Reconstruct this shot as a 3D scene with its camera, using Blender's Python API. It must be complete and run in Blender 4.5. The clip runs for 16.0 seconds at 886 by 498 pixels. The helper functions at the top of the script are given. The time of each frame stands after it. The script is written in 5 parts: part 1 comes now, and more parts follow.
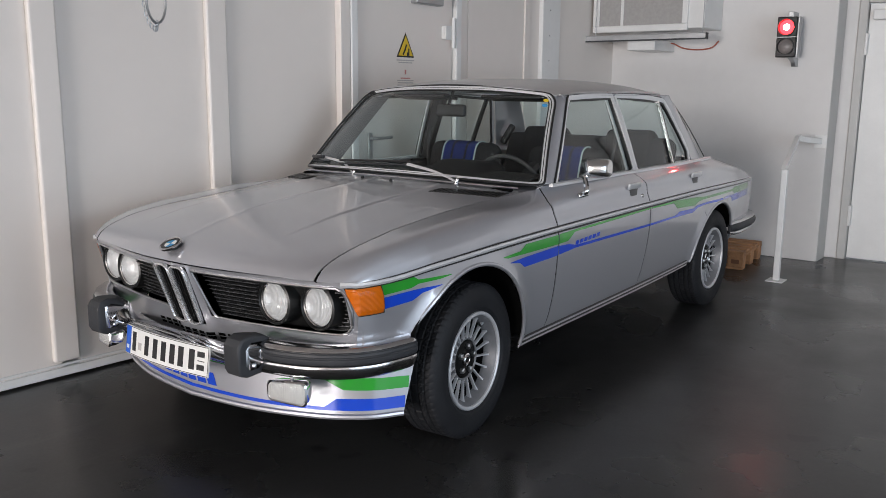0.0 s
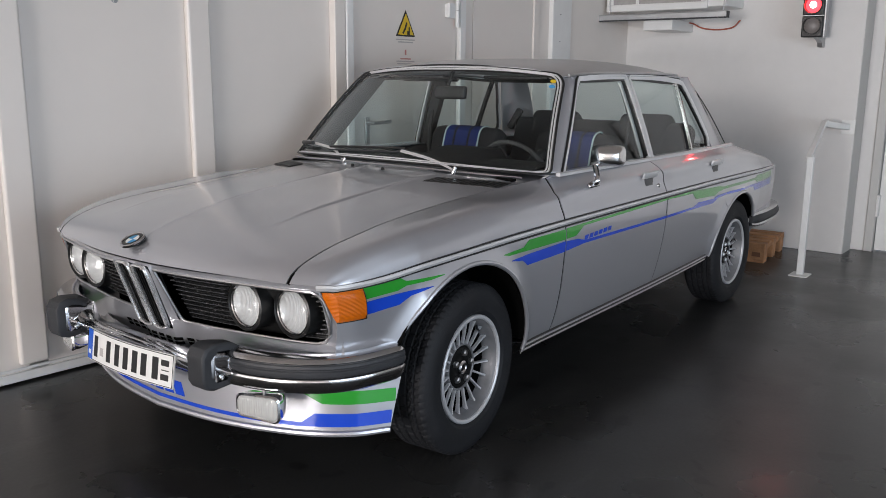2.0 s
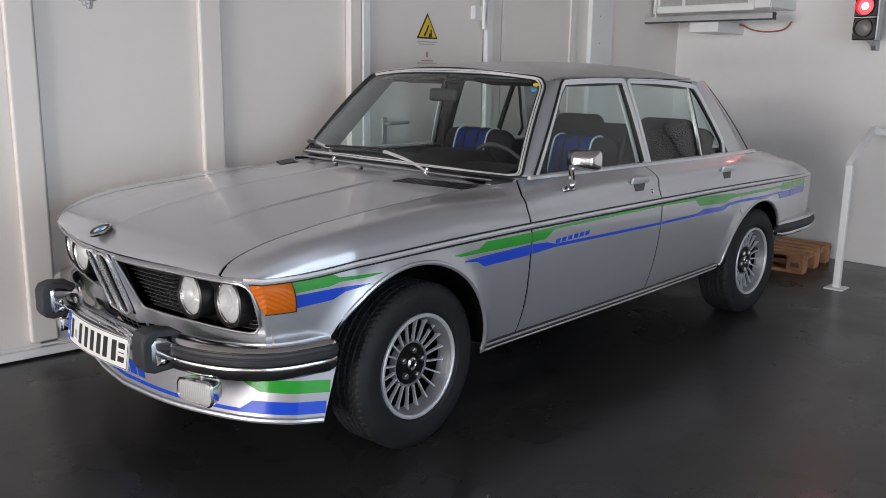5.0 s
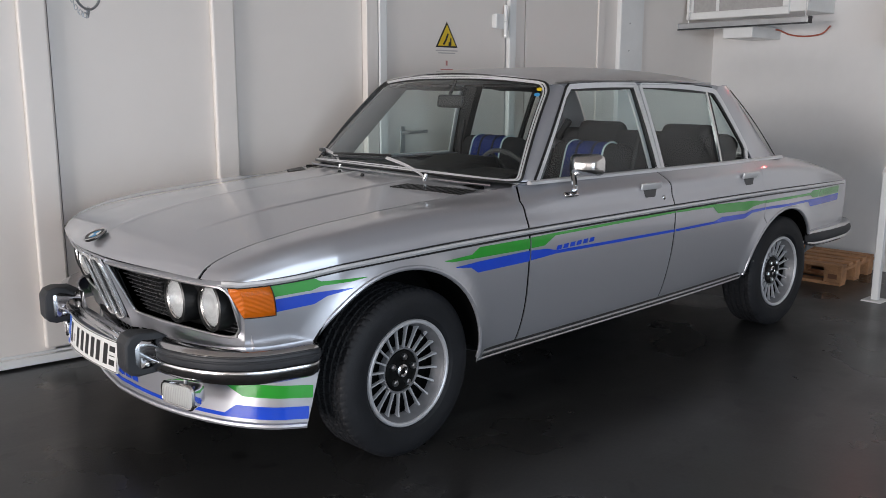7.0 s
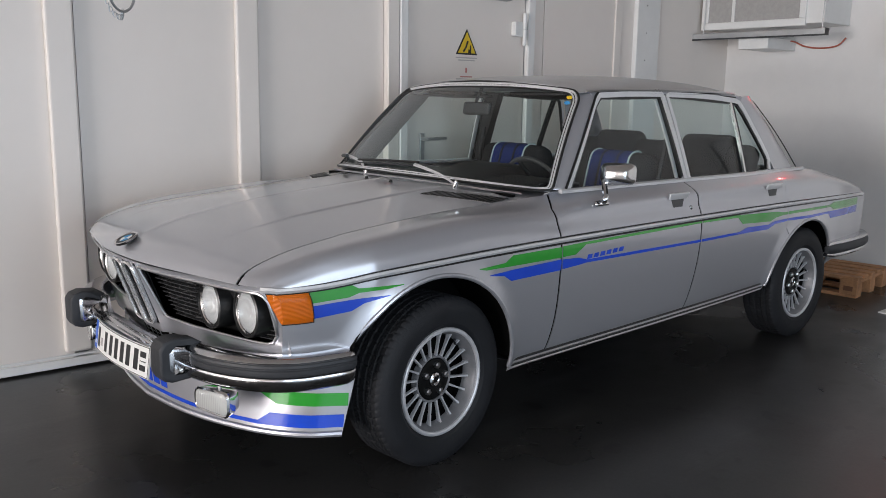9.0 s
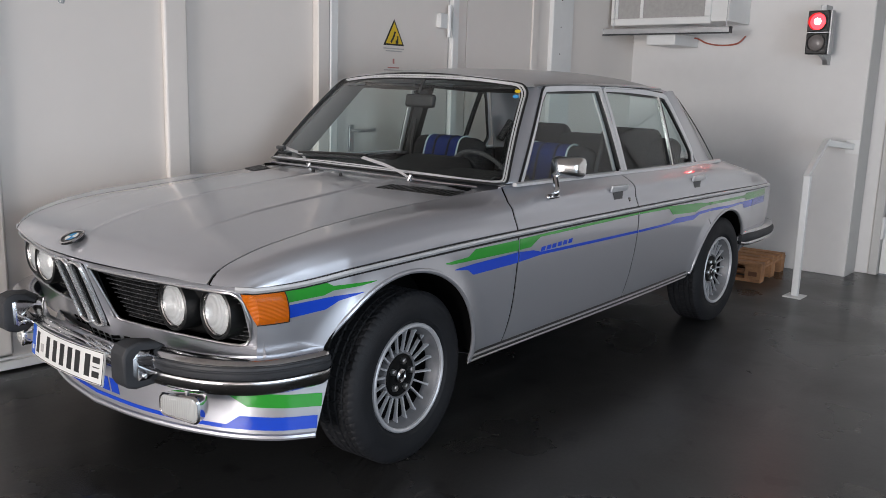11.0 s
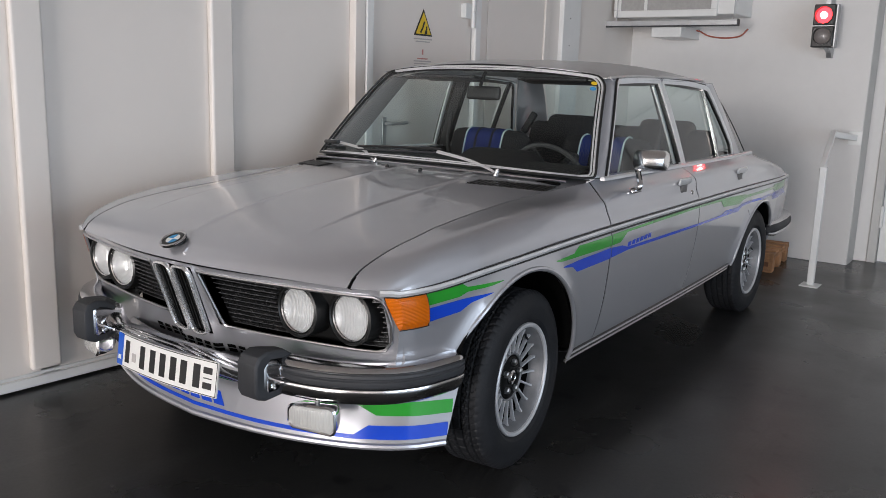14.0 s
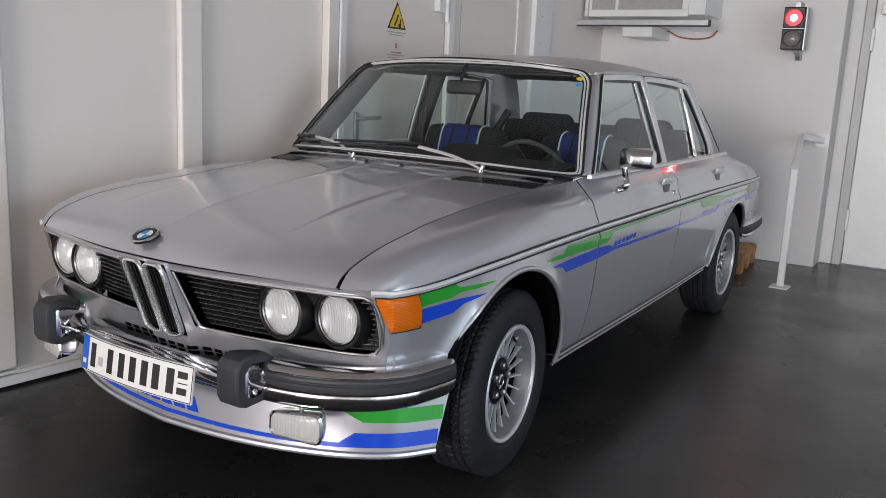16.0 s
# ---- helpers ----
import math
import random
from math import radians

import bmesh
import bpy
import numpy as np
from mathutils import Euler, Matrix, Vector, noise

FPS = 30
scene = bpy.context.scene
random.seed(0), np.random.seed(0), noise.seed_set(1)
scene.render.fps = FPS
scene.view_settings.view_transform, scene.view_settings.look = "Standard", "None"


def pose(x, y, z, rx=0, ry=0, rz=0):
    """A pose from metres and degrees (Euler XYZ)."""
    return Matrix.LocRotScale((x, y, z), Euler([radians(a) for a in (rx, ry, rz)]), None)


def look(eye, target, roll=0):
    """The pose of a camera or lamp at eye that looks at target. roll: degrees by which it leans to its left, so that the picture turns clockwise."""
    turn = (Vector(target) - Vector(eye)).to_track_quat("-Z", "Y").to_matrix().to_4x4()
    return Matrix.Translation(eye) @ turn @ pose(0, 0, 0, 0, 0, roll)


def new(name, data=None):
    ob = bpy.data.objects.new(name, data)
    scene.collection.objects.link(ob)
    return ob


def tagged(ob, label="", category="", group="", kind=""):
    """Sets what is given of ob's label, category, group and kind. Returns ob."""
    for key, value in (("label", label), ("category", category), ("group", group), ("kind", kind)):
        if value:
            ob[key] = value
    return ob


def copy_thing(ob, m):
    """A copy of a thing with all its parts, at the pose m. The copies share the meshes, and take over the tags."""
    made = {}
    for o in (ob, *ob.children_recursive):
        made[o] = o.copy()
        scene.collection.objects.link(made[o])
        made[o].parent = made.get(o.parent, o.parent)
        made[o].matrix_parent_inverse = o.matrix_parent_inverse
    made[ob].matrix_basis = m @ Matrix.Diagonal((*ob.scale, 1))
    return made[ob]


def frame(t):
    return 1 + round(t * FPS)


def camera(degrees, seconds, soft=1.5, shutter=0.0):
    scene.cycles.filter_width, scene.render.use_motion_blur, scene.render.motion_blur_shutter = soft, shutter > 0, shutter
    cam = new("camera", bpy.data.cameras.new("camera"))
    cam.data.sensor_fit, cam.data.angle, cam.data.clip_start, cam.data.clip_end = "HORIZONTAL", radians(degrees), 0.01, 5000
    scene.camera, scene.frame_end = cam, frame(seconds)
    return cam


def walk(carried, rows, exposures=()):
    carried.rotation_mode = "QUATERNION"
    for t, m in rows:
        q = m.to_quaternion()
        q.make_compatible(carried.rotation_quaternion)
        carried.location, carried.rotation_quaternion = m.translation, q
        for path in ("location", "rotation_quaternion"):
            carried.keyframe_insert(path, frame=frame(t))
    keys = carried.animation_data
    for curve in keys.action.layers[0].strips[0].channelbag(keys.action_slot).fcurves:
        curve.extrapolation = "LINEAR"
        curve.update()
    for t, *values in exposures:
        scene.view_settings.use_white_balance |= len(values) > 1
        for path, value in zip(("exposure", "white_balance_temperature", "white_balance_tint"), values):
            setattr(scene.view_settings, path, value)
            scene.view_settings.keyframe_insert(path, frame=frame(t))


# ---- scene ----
cam = camera(55.4, 16.0, soft=0.85)
PATH = [
    (0, (-2.644, -2.652, 1.364), (-1.07, -1.475, 0.992), 0.5),
    (0.5, (-2.558, -2.632, 1.368), (-0.988, -1.452, 0.99), 0.5),
    (1, (-2.489, -2.619, 1.36), (-0.927, -1.431, 0.973), 0.5),
    (1.5, (-2.432, -2.578, 1.352), (-0.877, -1.383, 0.958), 0.4),
    (2, (-2.338, -2.512, 1.341), (-0.789, -1.314, 0.936), 0.5),
    (2.5, (-2.28, -2.497, 1.349), (-0.742, -1.285, 0.941), 0.5),
    (3, (-2.191, -2.538, 1.357), (-0.677, -1.297, 0.949), 0.7),
    (3.5, (-2.104, -2.607, 1.348), (-0.624, -1.324, 0.942), 0.7),
    (4, (-2.083, -2.704, 1.341), (-0.637, -1.381, 0.943), 0.6),
    (4.5, (-2.065, -2.834, 1.351), (-0.643, -1.486, 0.949), 0.8),
    (4.7, (-2.053, -2.894, 1.365), (-0.645, -1.534, 0.958), 0.9),
    (7, (-1.82, -3.11, 1.32), (-0.529, -1.629, 0.945), 0.2),
    (7.5, (-1.812, -3.133, 1.321), (-0.529, -1.644, 0.951), 0.4),
    (8, (-1.817, -3.128, 1.32), (-0.539, -1.633, 0.956), 0.4),
    (8.5, (-1.847, -3.078, 1.316), (-0.563, -1.588, 0.957), 0.6),
    (9, (-1.913, -2.998, 1.316), (-0.61, -1.523, 0.958), 0.9),
    (9.5, (-1.992, -2.938, 1.319), (-0.631, -1.519, 0.954), 1.4),
    (9.7, (-2.005, -2.936, 1.325), (-0.629, -1.532, 0.958), 1.6),
    (11.8, (-2.219, -2.606, 1.323), (-0.659, -1.412, 0.947), 1.4),
    (12, (-2.254, -2.571, 1.319), (-0.685, -1.389, 0.944), 1.4),
    (12.5, (-2.328, -2.5, 1.309), (-0.752, -1.327, 0.932), 1.5),
    (13, (-2.344, -2.41, 1.297), (-0.759, -1.251, 0.919), 1.7),
    (13.5, (-2.365, -2.307, 1.309), (-0.777, -1.154, 0.926), 1.7),
    (14, (-2.417, -2.205, 1.307), (-0.818, -1.068, 0.916), 1.8),
    (14.5, (-2.467, -2.107, 1.294), (-0.841, -1.009, 0.903), 2.0),
    (15, (-2.444, -2.062, 1.278), (-0.8, -0.992, 0.888), 2.3),
    (15.5, (-2.408, -2.045, 1.279), (-0.754, -0.989, 0.892), 2.5),
    (16, (-2.38, -2.049, 1.275), (-0.721, -1.001, 0.888), 2.8),
]
walk(cam, [(t, look(eye, target, roll)) for t, eye, target, roll in PATH])

# ---- light ----
world = bpy.data.worlds.new("world")
scene.world = world
world.use_nodes = True
wbg = world.node_tree.nodes["Background"]
wbg.inputs[0].default_value, wbg.inputs[1].default_value = (0.86, 0.92, 1.0, 1), 0.7


def area_lamp(name, eye, target, sx, sy, power, colour):
    d = bpy.data.lights.new(name, "AREA")
    d.shape, d.size, d.size_y, d.energy, d.color = "RECTANGLE", sx, sy, power, colour
    ob = new(name, d)
    ob.matrix_world = look(eye, target)
    return ob


# daylight through the open gate on the driver's side, and through the gate ahead of the car
area_lamp("gate_daylight", (-1.7, -6.9, 1.6), (-1.2, 0.0, 1.1), 6.5, 2.6, 188, (0.72, 0.85, 1.0))
area_lamp("front_daylight", (-12.9, -1.75, 1.5), (0.0, -1.5, 1.3), 4.8, 2.8, 1050, (1.0, 0.952, 0.94))


# ---- materials ----
def material(name, base, rough=0.5, metal=0.0, vary=0.0, scale=8.0, bump=0.0, bump_scale=60.0, **more):
    m = bpy.data.materials.new(name)
    m.use_nodes = True
    nt = m.node_tree
    b = nt.nodes["Principled BSDF"]
    b.inputs["Base Color"].default_value = (*base, 1)
    b.inputs["Roughness"].default_value, b.inputs["Metallic"].default_value = rough, metal
    for k, v in more.items():
        b.inputs[k.replace("_", " ")].default_value = v
    if vary or bump:
        tc = nt.nodes.new("ShaderNodeTexCoord")
    if vary:
        n1, n2 = nt.nodes.new("ShaderNodeTexNoise"), nt.nodes.new("ShaderNodeTexNoise")
        n1.inputs["Scale"].default_value, n2.inputs["Scale"].default_value = scale, scale * 9
        n1.inputs["Detail"].default_value = n2.inputs["Detail"].default_value = 6
        mix = nt.nodes.new("ShaderNodeMath")
        mix.operation = "MULTIPLY_ADD"
        mix.inputs[1].default_value = 0.35
        nt.links.new(tc.outputs["Object"], n1.inputs["Vector"])
        nt.links.new(tc.outputs["Object"], n2.inputs["Vector"])
        nt.links.new(n2.outputs["Fac"], mix.inputs[0])
        nt.links.new(n1.outputs["Fac"], mix.inputs[2])
        ramp = nt.nodes.new("ShaderNodeValToRGB")
        ramp.color_ramp.elements[0].position, ramp.color_ramp.elements[1].position = 0.42, 0.95
        ramp.color_ramp.elements[0].color = (*[max(0, c * (1 - vary)) for c in base], 1)
        ramp.color_ramp.elements[1].color = (*[min(1, c * (1 + vary)) for c in base], 1)
        nt.links.new(mix.outputs[0], ramp.inputs[0])
        nt.links.new(ramp.outputs[0], b.inputs["Base Color"])
        mr = nt.nodes.new("ShaderNodeMapRange")
        mr.inputs[1].default_value, mr.inputs[2].default_value = 0.3, 0.9
        mr.inputs[3].default_value, mr.inputs[4].default_value = rough * (1 - 0.5 * vary), min(1, rough * (1 + 0.6 * vary))
        nt.links.new(mix.outputs[0], mr.inputs[0])
        nt.links.new(mr.outputs[0], b.inputs["Roughness"])
    if bump:
        n3 = nt.nodes.new("ShaderNodeTexNoise")
        n3.inputs["Scale"].default_value, n3.inputs["Detail"].default_value = bump_scale, 4
        nt.links.new(tc.outputs["Object"], n3.inputs["Vector"])
        bp = nt.nodes.new("ShaderNodeBump")
        bp.inputs["Strength"].default_value, bp.inputs["Distance"].default_value = bump, 0.01
        nt.links.new(n3.outputs["Fac"], bp.inputs["Height"])
        nt.links.new(bp.outputs[0], b.inputs["Normal"])
    return m


def emitter(name, colour, strength):
    m = material(name, colour, 0.3)
    b = m.node_tree.nodes["Principled BSDF"]
    b.inputs["Emission Color"].default_value, b.inputs["Emission Strength"].default_value = (*colour, 1), strength
    return m


SILVER = material("silver_paint", (0.505, 0.510, 0.545), 0.33, 0.68, 0.0, 3.0, 0.0, 900, Coat_Weight=1.0, Coat_Roughness=0.035, Coat_IOR=1.55)
ROOF_PAINT = material("dusty_silver_paint", (0.56, 0.56, 0.575), 0.34, 0.62, 0.10, 5.0, 0.0, 900, Coat_Weight=0.6, Coat_Roughness=0.26, Coat_IOR=1.45)
CHROME = material("chrome", (0.62, 0.62, 0.63), 0.09, 1.0, 0.05, 5.0)
BUMPER_CHROME = material("bumper_chrome", (0.62, 0.62, 0.635), 0.16, 1.0, 0.08, 7.0)
KIDNEY = material("grille_chrome", (0.86, 0.86, 0.86), 0.26, 0.80, 0.06, 9.0)
BRIGHT = material("bright_trim", (0.80, 0.80, 0.80), 0.20, 1.0, 0.06, 9.0)
TRIM_LINE = material("trim_line", (0.74, 0.74, 0.745), 0.34, 0.50, 0.06, 9.0)
SATIN = material("satin_trim", (0.58, 0.58, 0.59), 0.28, 1.0, 0.1, 9.0)
BLACK_TRIM = material("black_trim", (0.012, 0.012, 0.012), 0.35, 0.0, 0.2, 20)
RUBBER = material("black_rubber", (0.029, 0.0305, 0.0345), 0.55, 0.0, 0.25, 14, 0.08, 300)
TYRE = material("tyre_rubber", (0.0115, 0.0122, 0.0145), 0.60, 0.0, 0.25, 12, 0.12, 220, Specular_IOR_Level=0.32)
# dish alloy is darker than the spokes: the deep rim's shade sits in its colour
ALLOY = material("alloy", (0.25, 0.25, 0.26), 0.44, 0.40, 0.15, 30)
ALLOY_LIP = material("alloy_lip", (0.62, 0.62, 0.64), 0.38, 0.40, 0.06, 30)
HUB_BLACK = material("hub_black", (0.005, 0.005, 0.005), 0.45, 0.0, 0.2, 30, Specular_IOR_Level=0.15)
DARK = material("dark_underside_and_gaps", (0.0035, 0.0035, 0.0035), 0.9, Specular_IOR_Level=0.05)
GREEN = material("green_stripe", (0.020, 0.30, 0.026), 0.18, 0.0, 0.04, 4, Specular_IOR_Level=0.55, Coat_Weight=0.8, Coat_Roughness=0.04)
BLUE = material("blue_stripe", (0.006, 0.060, 0.56), 0.18, 0.0, 0.04, 4, Specular_IOR_Level=0.55, Coat_Weight=0.8, Coat_Roughness=0.04)
REFLECTOR = material("lamp_reflector", (0.90, 0.90, 0.89), 0.20, 1.0, 0.10, 45, 0.5, 55)


def ribbed(name, base, cover, period, along="Y", depth=0.8):
    """Fluted lamp glass: clear to a share of 1 - cover."""
    m = material(name, base, 0.12, 0.0, 0.0, 40, 0.0, 90, Coat_Weight=0.6)
    nt = m.node_tree
    p = nt.nodes["Principled BSDF"]
    tc, wv, bp = nt.nodes.new("ShaderNodeTexCoord"), nt.nodes.new("ShaderNodeTexWave"), nt.nodes.new("ShaderNodeBump")
    wv.wave_type, wv.bands_direction = "BANDS", along
    wv.inputs["Scale"].default_value = 2 * math.pi / 20 / period
    bp.inputs["Strength"].default_value, bp.inputs["Distance"].default_value = depth, 0.002
    nt.links.new(tc.outputs["Object"], wv.inputs["Vector"])
    nt.links.new(wv.outputs["Fac"], bp.inputs["Height"])
    nt.links.new(bp.outputs[0], p.inputs["Normal"])
    mx, tr = nt.nodes.new("ShaderNodeMixShader"), nt.nodes.new("ShaderNodeBsdfTransparent")
    tr.inputs[0].default_value = (0.95, 0.96, 0.96, 1)
    mx.inputs[0].default_value = cover
    nt.links.new(tr.outputs[0], mx.inputs[1])
    nt.links.new(p.outputs[0], mx.inputs[2])
    nt.links.new(mx.outputs[0], nt.nodes["Material Output"].inputs[0])
    return m


LAMP_GLASS = ribbed("lamp_glass", (0.84, 0.86, 0.86), 0.60, 0.0062, "Y", 0.8)
AMBER = ribbed("amber_ribbed", (0.58, 0.125, 0.003), 1.0, 0.0042, "Z", 0.45)
AMBER.node_tree.nodes["Principled BSDF"].inputs["Coat Weight"].default_value = 0.25
AMBER.node_tree.nodes["Principled BSDF"].inputs["Specular IOR Level"].default_value = 0.12
AMBER.node_tree.nodes["Principled BSDF"].inputs["Roughness"].default_value = 0.3
FOG_GLASS = ribbed("fog_glass", (0.66, 0.66, 0.64), 0.62, 0.0085, "Y", 0.8)
PLATE_WHITE = material("plate_white", (0.78, 0.78, 0.76), 0.4, 0.0, 0.03, 20)
PLATE_BLUE = material("plate_blue", (0.008, 0.10, 0.56), 0.4)
INK = material("ink", (0.012, 0.012, 0.013), 0.5)
CLOTH = material("seat_cloth", (0.013, 0.0135, 0.0155), 0.9, 0.0, 0.3, 20, 0.3, 400)
CLOTH_BLUE = material("seat_blue", (0.008, 0.024, 0.14), 0.85, 0.0, 0.2, 30, 0.3, 400)
CLOTH_PALE = material("seat_pale", (0.45, 0.55, 0.55), 0.85, 0.0, 0.1, 30)
DASH = material("dash_black", (0.015, 0.015, 0.016), 0.55, 0.0, 0.2, 20, 0.1, 300)
SLAT = material("slat_plastic", (0.055, 0.055, 0.058), 0.26, 0.0, 0.2, 20)
FRONT_TRIM = material("grey_trim", (0.125, 0.125, 0.125), 0.7, 0.0, 0.10, 12, 0.1, 300)
PILLAR_TRIM = material("pillar_trim", (0.026, 0.026, 0.026), 0.7, 0.0, 0.15, 20, 0.1, 300)
HEADLINER = material("headliner", (0.36, 0.36, 0.35), 0.9, 0.0, 0.1, 10)
PANEL = material("panel_white", (0.735, 0.688, 0.648), 0.36, 0.0, 0.03, 0.9, 0.02, 9)
WHITE_METAL = material("white_metal", (0.74, 0.74, 0.73), 0.35, 0.0, 0.04, 6)
PLASTER = material("plaster_white", (0.72, 0.705, 0.692), 0.7, 0.0, 0.04, 1.5, 0.08, 40)
FLOOR = material("floor_epoxy", (0.038, 0.0368, 0.0355), 0.30, 0.0, 0.0, 0.9, 0.03, 22, Specular_IOR_Level=0.45)


def worn_floor(m):
    """Broad cloudy wear, fine speckle, scattered dark drips and dusty scuffs."""
    nt = m.node_tree
    p = nt.nodes["Principled BSDF"]
    tc = nt.nodes.new("ShaderNodeTexCoord")

    def noise(scale, detail, stretch=(1, 1, 1)):
        mp, n = nt.nodes.new("ShaderNodeMapping"), nt.nodes.new("ShaderNodeTexNoise")
        mp.inputs["Scale"].default_value = stretch
        n.inputs["Scale"].default_value, n.inputs["Detail"].default_value = scale, detail
        nt.links.new(tc.outputs["Object"], mp.inputs["Vector"])
        nt.links.new(mp.outputs[0], n.inputs["Vector"])
        return n.outputs["Fac"]

    def ramp(src, a, b_, c0, c1):
        r = nt.nodes.new("ShaderNodeMapRange")
        r.inputs[1].default_value, r.inputs[2].default_value, r.inputs[3].default_value, r.inputs[4].default_value = a, b_, c0, c1
        nt.links.new(src, r.inputs[0])
        return r.outputs[0]

    def times(a, b_):
        q = nt.nodes.new("ShaderNodeMath")
        q.operation = "MULTIPLY"
        nt.links.new(a, q.inputs[0])
        nt.links.new(b_, q.inputs[1])
        return q.outputs[0]

    cloud = ramp(noise(0.8, 5), 0.35, 0.68, 0.78, 1.28)
    speck = ramp(noise(70, 3), 0.35, 0.7, 0.86, 1.16)
    drips = ramp(noise(5.5, 2), 0.645, 0.68, 1.0, 0.50)
    scuff = ramp(noise(2.2, 6, (0.5, 2.4, 1)), 0.58, 0.72, 1.0, 1.75)
    f = times(times(cloud, speck), times(drips, scuff))
    mx = nt.nodes.new("ShaderNodeVectorMath")
    mx.operation = "SCALE"
    mx.inputs[0].default_value = (0.0248, 0.0243, 0.0238)
    nt.links.new(f, mx.inputs["Scale"])
    nt.links.new(mx.outputs[0], p.inputs["Base Color"])
    nt.links.new(ramp(noise(1.7, 6), 0.3, 0.72, 0.22, 0.40), p.inputs["Roughness"])


worn_floor(FLOOR)
FRAME_GREY = material("frame_grey", (0.50, 0.495, 0.48), 0.45, 0.0, 0.05, 5)
CEIL = material("ceiling_boards", (0.56, 0.50, 0.46), 0.8, 0.0, 0.12, 1)
# dark grey that carries the shade inside the wall recess
RECESS_SHADE = material("recess_shade", (0.11, 0.105, 0.10), 0.8, 0.0, 0.15, 6, 0.1, 40)
# steering wheel rim, and the painted shade under the door handles
RIM_GRIP = material("rim_grip", (0.05, 0.05, 0.052), 0.35, 0.0, 0.1, 30)
ZINC = material("zinc", (0.42, 0.43, 0.44), 0.4, 0.8, 0.1, 12)
WOOD = material("pallet_wood", (0.42, 0.215, 0.105), 0.75, 0.0, 0.42, 9, 0.25, 60)
STICKER_BLUE = material("sticker_blue", (0.05, 0.28, 0.55), 0.5)
YELLOW = material("sign_yellow", (0.70, 0.48, 0.02), 0.45)
LENS_OFF = material("lens_dark", (0.20, 0.18, 0.175), 0.4, 0.0, 0.15, 60, Coat_Weight=0.4)
RED_ON = emitter("red_lamp", (1.0, 0.012, 0.016), 14.0)
RED_CORE = emitter("red_core", (1.0, 0.55, 0.5), 30.0)
CABLE_RED = material("cable_orange", (0.38, 0.10, 0.065), 0.5)
MESH_GREY = material("grille_mesh", (0.36, 0.35, 0.34), 0.6, 0.0, 0.1, 40)
WOOD_MARK = material("wood_mark", (0.19, 0.085, 0.045), 0.8)
TEXT_GREY = material("text_grey", (0.45, 0.43, 0.42), 0.7)
TEXT_RED = material("text_red", (0.5, 0.22, 0.20), 0.7)

GLASS = bpy.data.materials.new("car_glass")
GLASS.use_nodes = True
_nt = GLASS.node_tree
_nt.nodes.clear()
_o, _mx = _nt.nodes.new("ShaderNodeOutputMaterial"), _nt.nodes.new("ShaderNodeMixShader")
_tr, _gl, _fr = _nt.nodes.new("ShaderNodeBsdfTransparent"), _nt.nodes.new("ShaderNodeBsdfGlossy"), _nt.nodes.new("ShaderNodeLayerWeight")
_pw, _ma = _nt.nodes.new("ShaderNodeMath"), _nt.nodes.new("ShaderNodeMath")
_pw.operation, _ma.operation = "POWER", "MULTIPLY_ADD"
_pw.inputs[1].default_value, _ma.inputs[1].default_value, _ma.inputs[2].default_value = 4.0, 0.85, 0.046
_fr.inputs[0].default_value = 0.5
_tr.inputs[0].default_value = (0.925, 1.0, 0.99, 1)
_gl.inputs["Roughness"].default_value = 0.0
_nt.links.new(_fr.outputs["Facing"], _pw.inputs[0])
_nt.links.new(_pw.outputs[0], _ma.inputs[0])
_nt.links.new(_ma.outputs[0], _mx.inputs[0])
_nt.links.new(_tr.outputs[0], _mx.inputs[1])
_nt.links.new(_gl.outputs[0], _mx.inputs[2])
_nt.links.new(_mx.outputs[0], _o.inputs[0])


# ---- building blocks ----
def mesh_of(name, bm, mat, sharp=0.6):
    bm.normal_update()
    for f in bm.faces:
        f.smooth = True
    for e in bm.edges:
        if len(e.link_faces) == 2 and e.calc_face_angle(0) > sharp:
            e.smooth = False
    me = bpy.data.meshes.new(name)
    bm.to_mesh(me)
    bm.free()
    if mat:
        me.materials.append(mat)
    return me


def part(name, bm, mat, parent=None, label="", bevel=0.0, solid=0.0, sharp=0.6):
    if solid:
        ref = Vector((1.4, 0, 0.65))
        if sum((f.calc_center_median() - ref).normalized().dot(f.normal) * f.calc_area() for f in (bm.normal_update(), bm.faces)[1]) < 0:
            bmesh.ops.reverse_faces(bm, faces=bm.faces)
    ob = new(name, mesh_of(name, bm, mat, sharp))
    if parent:
        ob.parent = parent
    if solid:
        md = ob.modifiers.new("solidify", "SOLIDIFY")
        md.thickness, md.offset = solid, -1
        md = ob.modifiers.new("split", "EDGE_SPLIT")
        md.split_angle = 0.7
    if bevel:
        md = ob.modifiers.new("bevel", "BEVEL")
        md.width, md.segments, md.limit_method = bevel, 2, "ANGLE"
    if label:
        ob["label"] = label
    return ob


def thing(name, label, category, group="", kind="", at=None):
    ob = new(name)
    if at:
        ob.matrix_world = at
    return tagged(ob, label, category, group, kind)


def box(bm, x0, x1, y0, y1, z0, z1, m=None):
    vs = [bm.verts.new((x, y, z)) for x in (x0, x1) for y in (y0, y1) for z in (z0, z1)]
    for f in ((0, 1, 3, 2), (4, 6, 7, 5), (0, 4, 5, 1), (2, 3, 7, 6), (0, 2, 6, 4), (1, 5, 7, 3)):
        bm.faces.new([vs[i] for i in f])
    if m is not None:
        bmesh.ops.transform(bm, matrix=m, verts=vs)
    return bm


def boxes(*rows):
    bm = bmesh.new()
    for r in rows:
        box(bm, *r)
    return bm


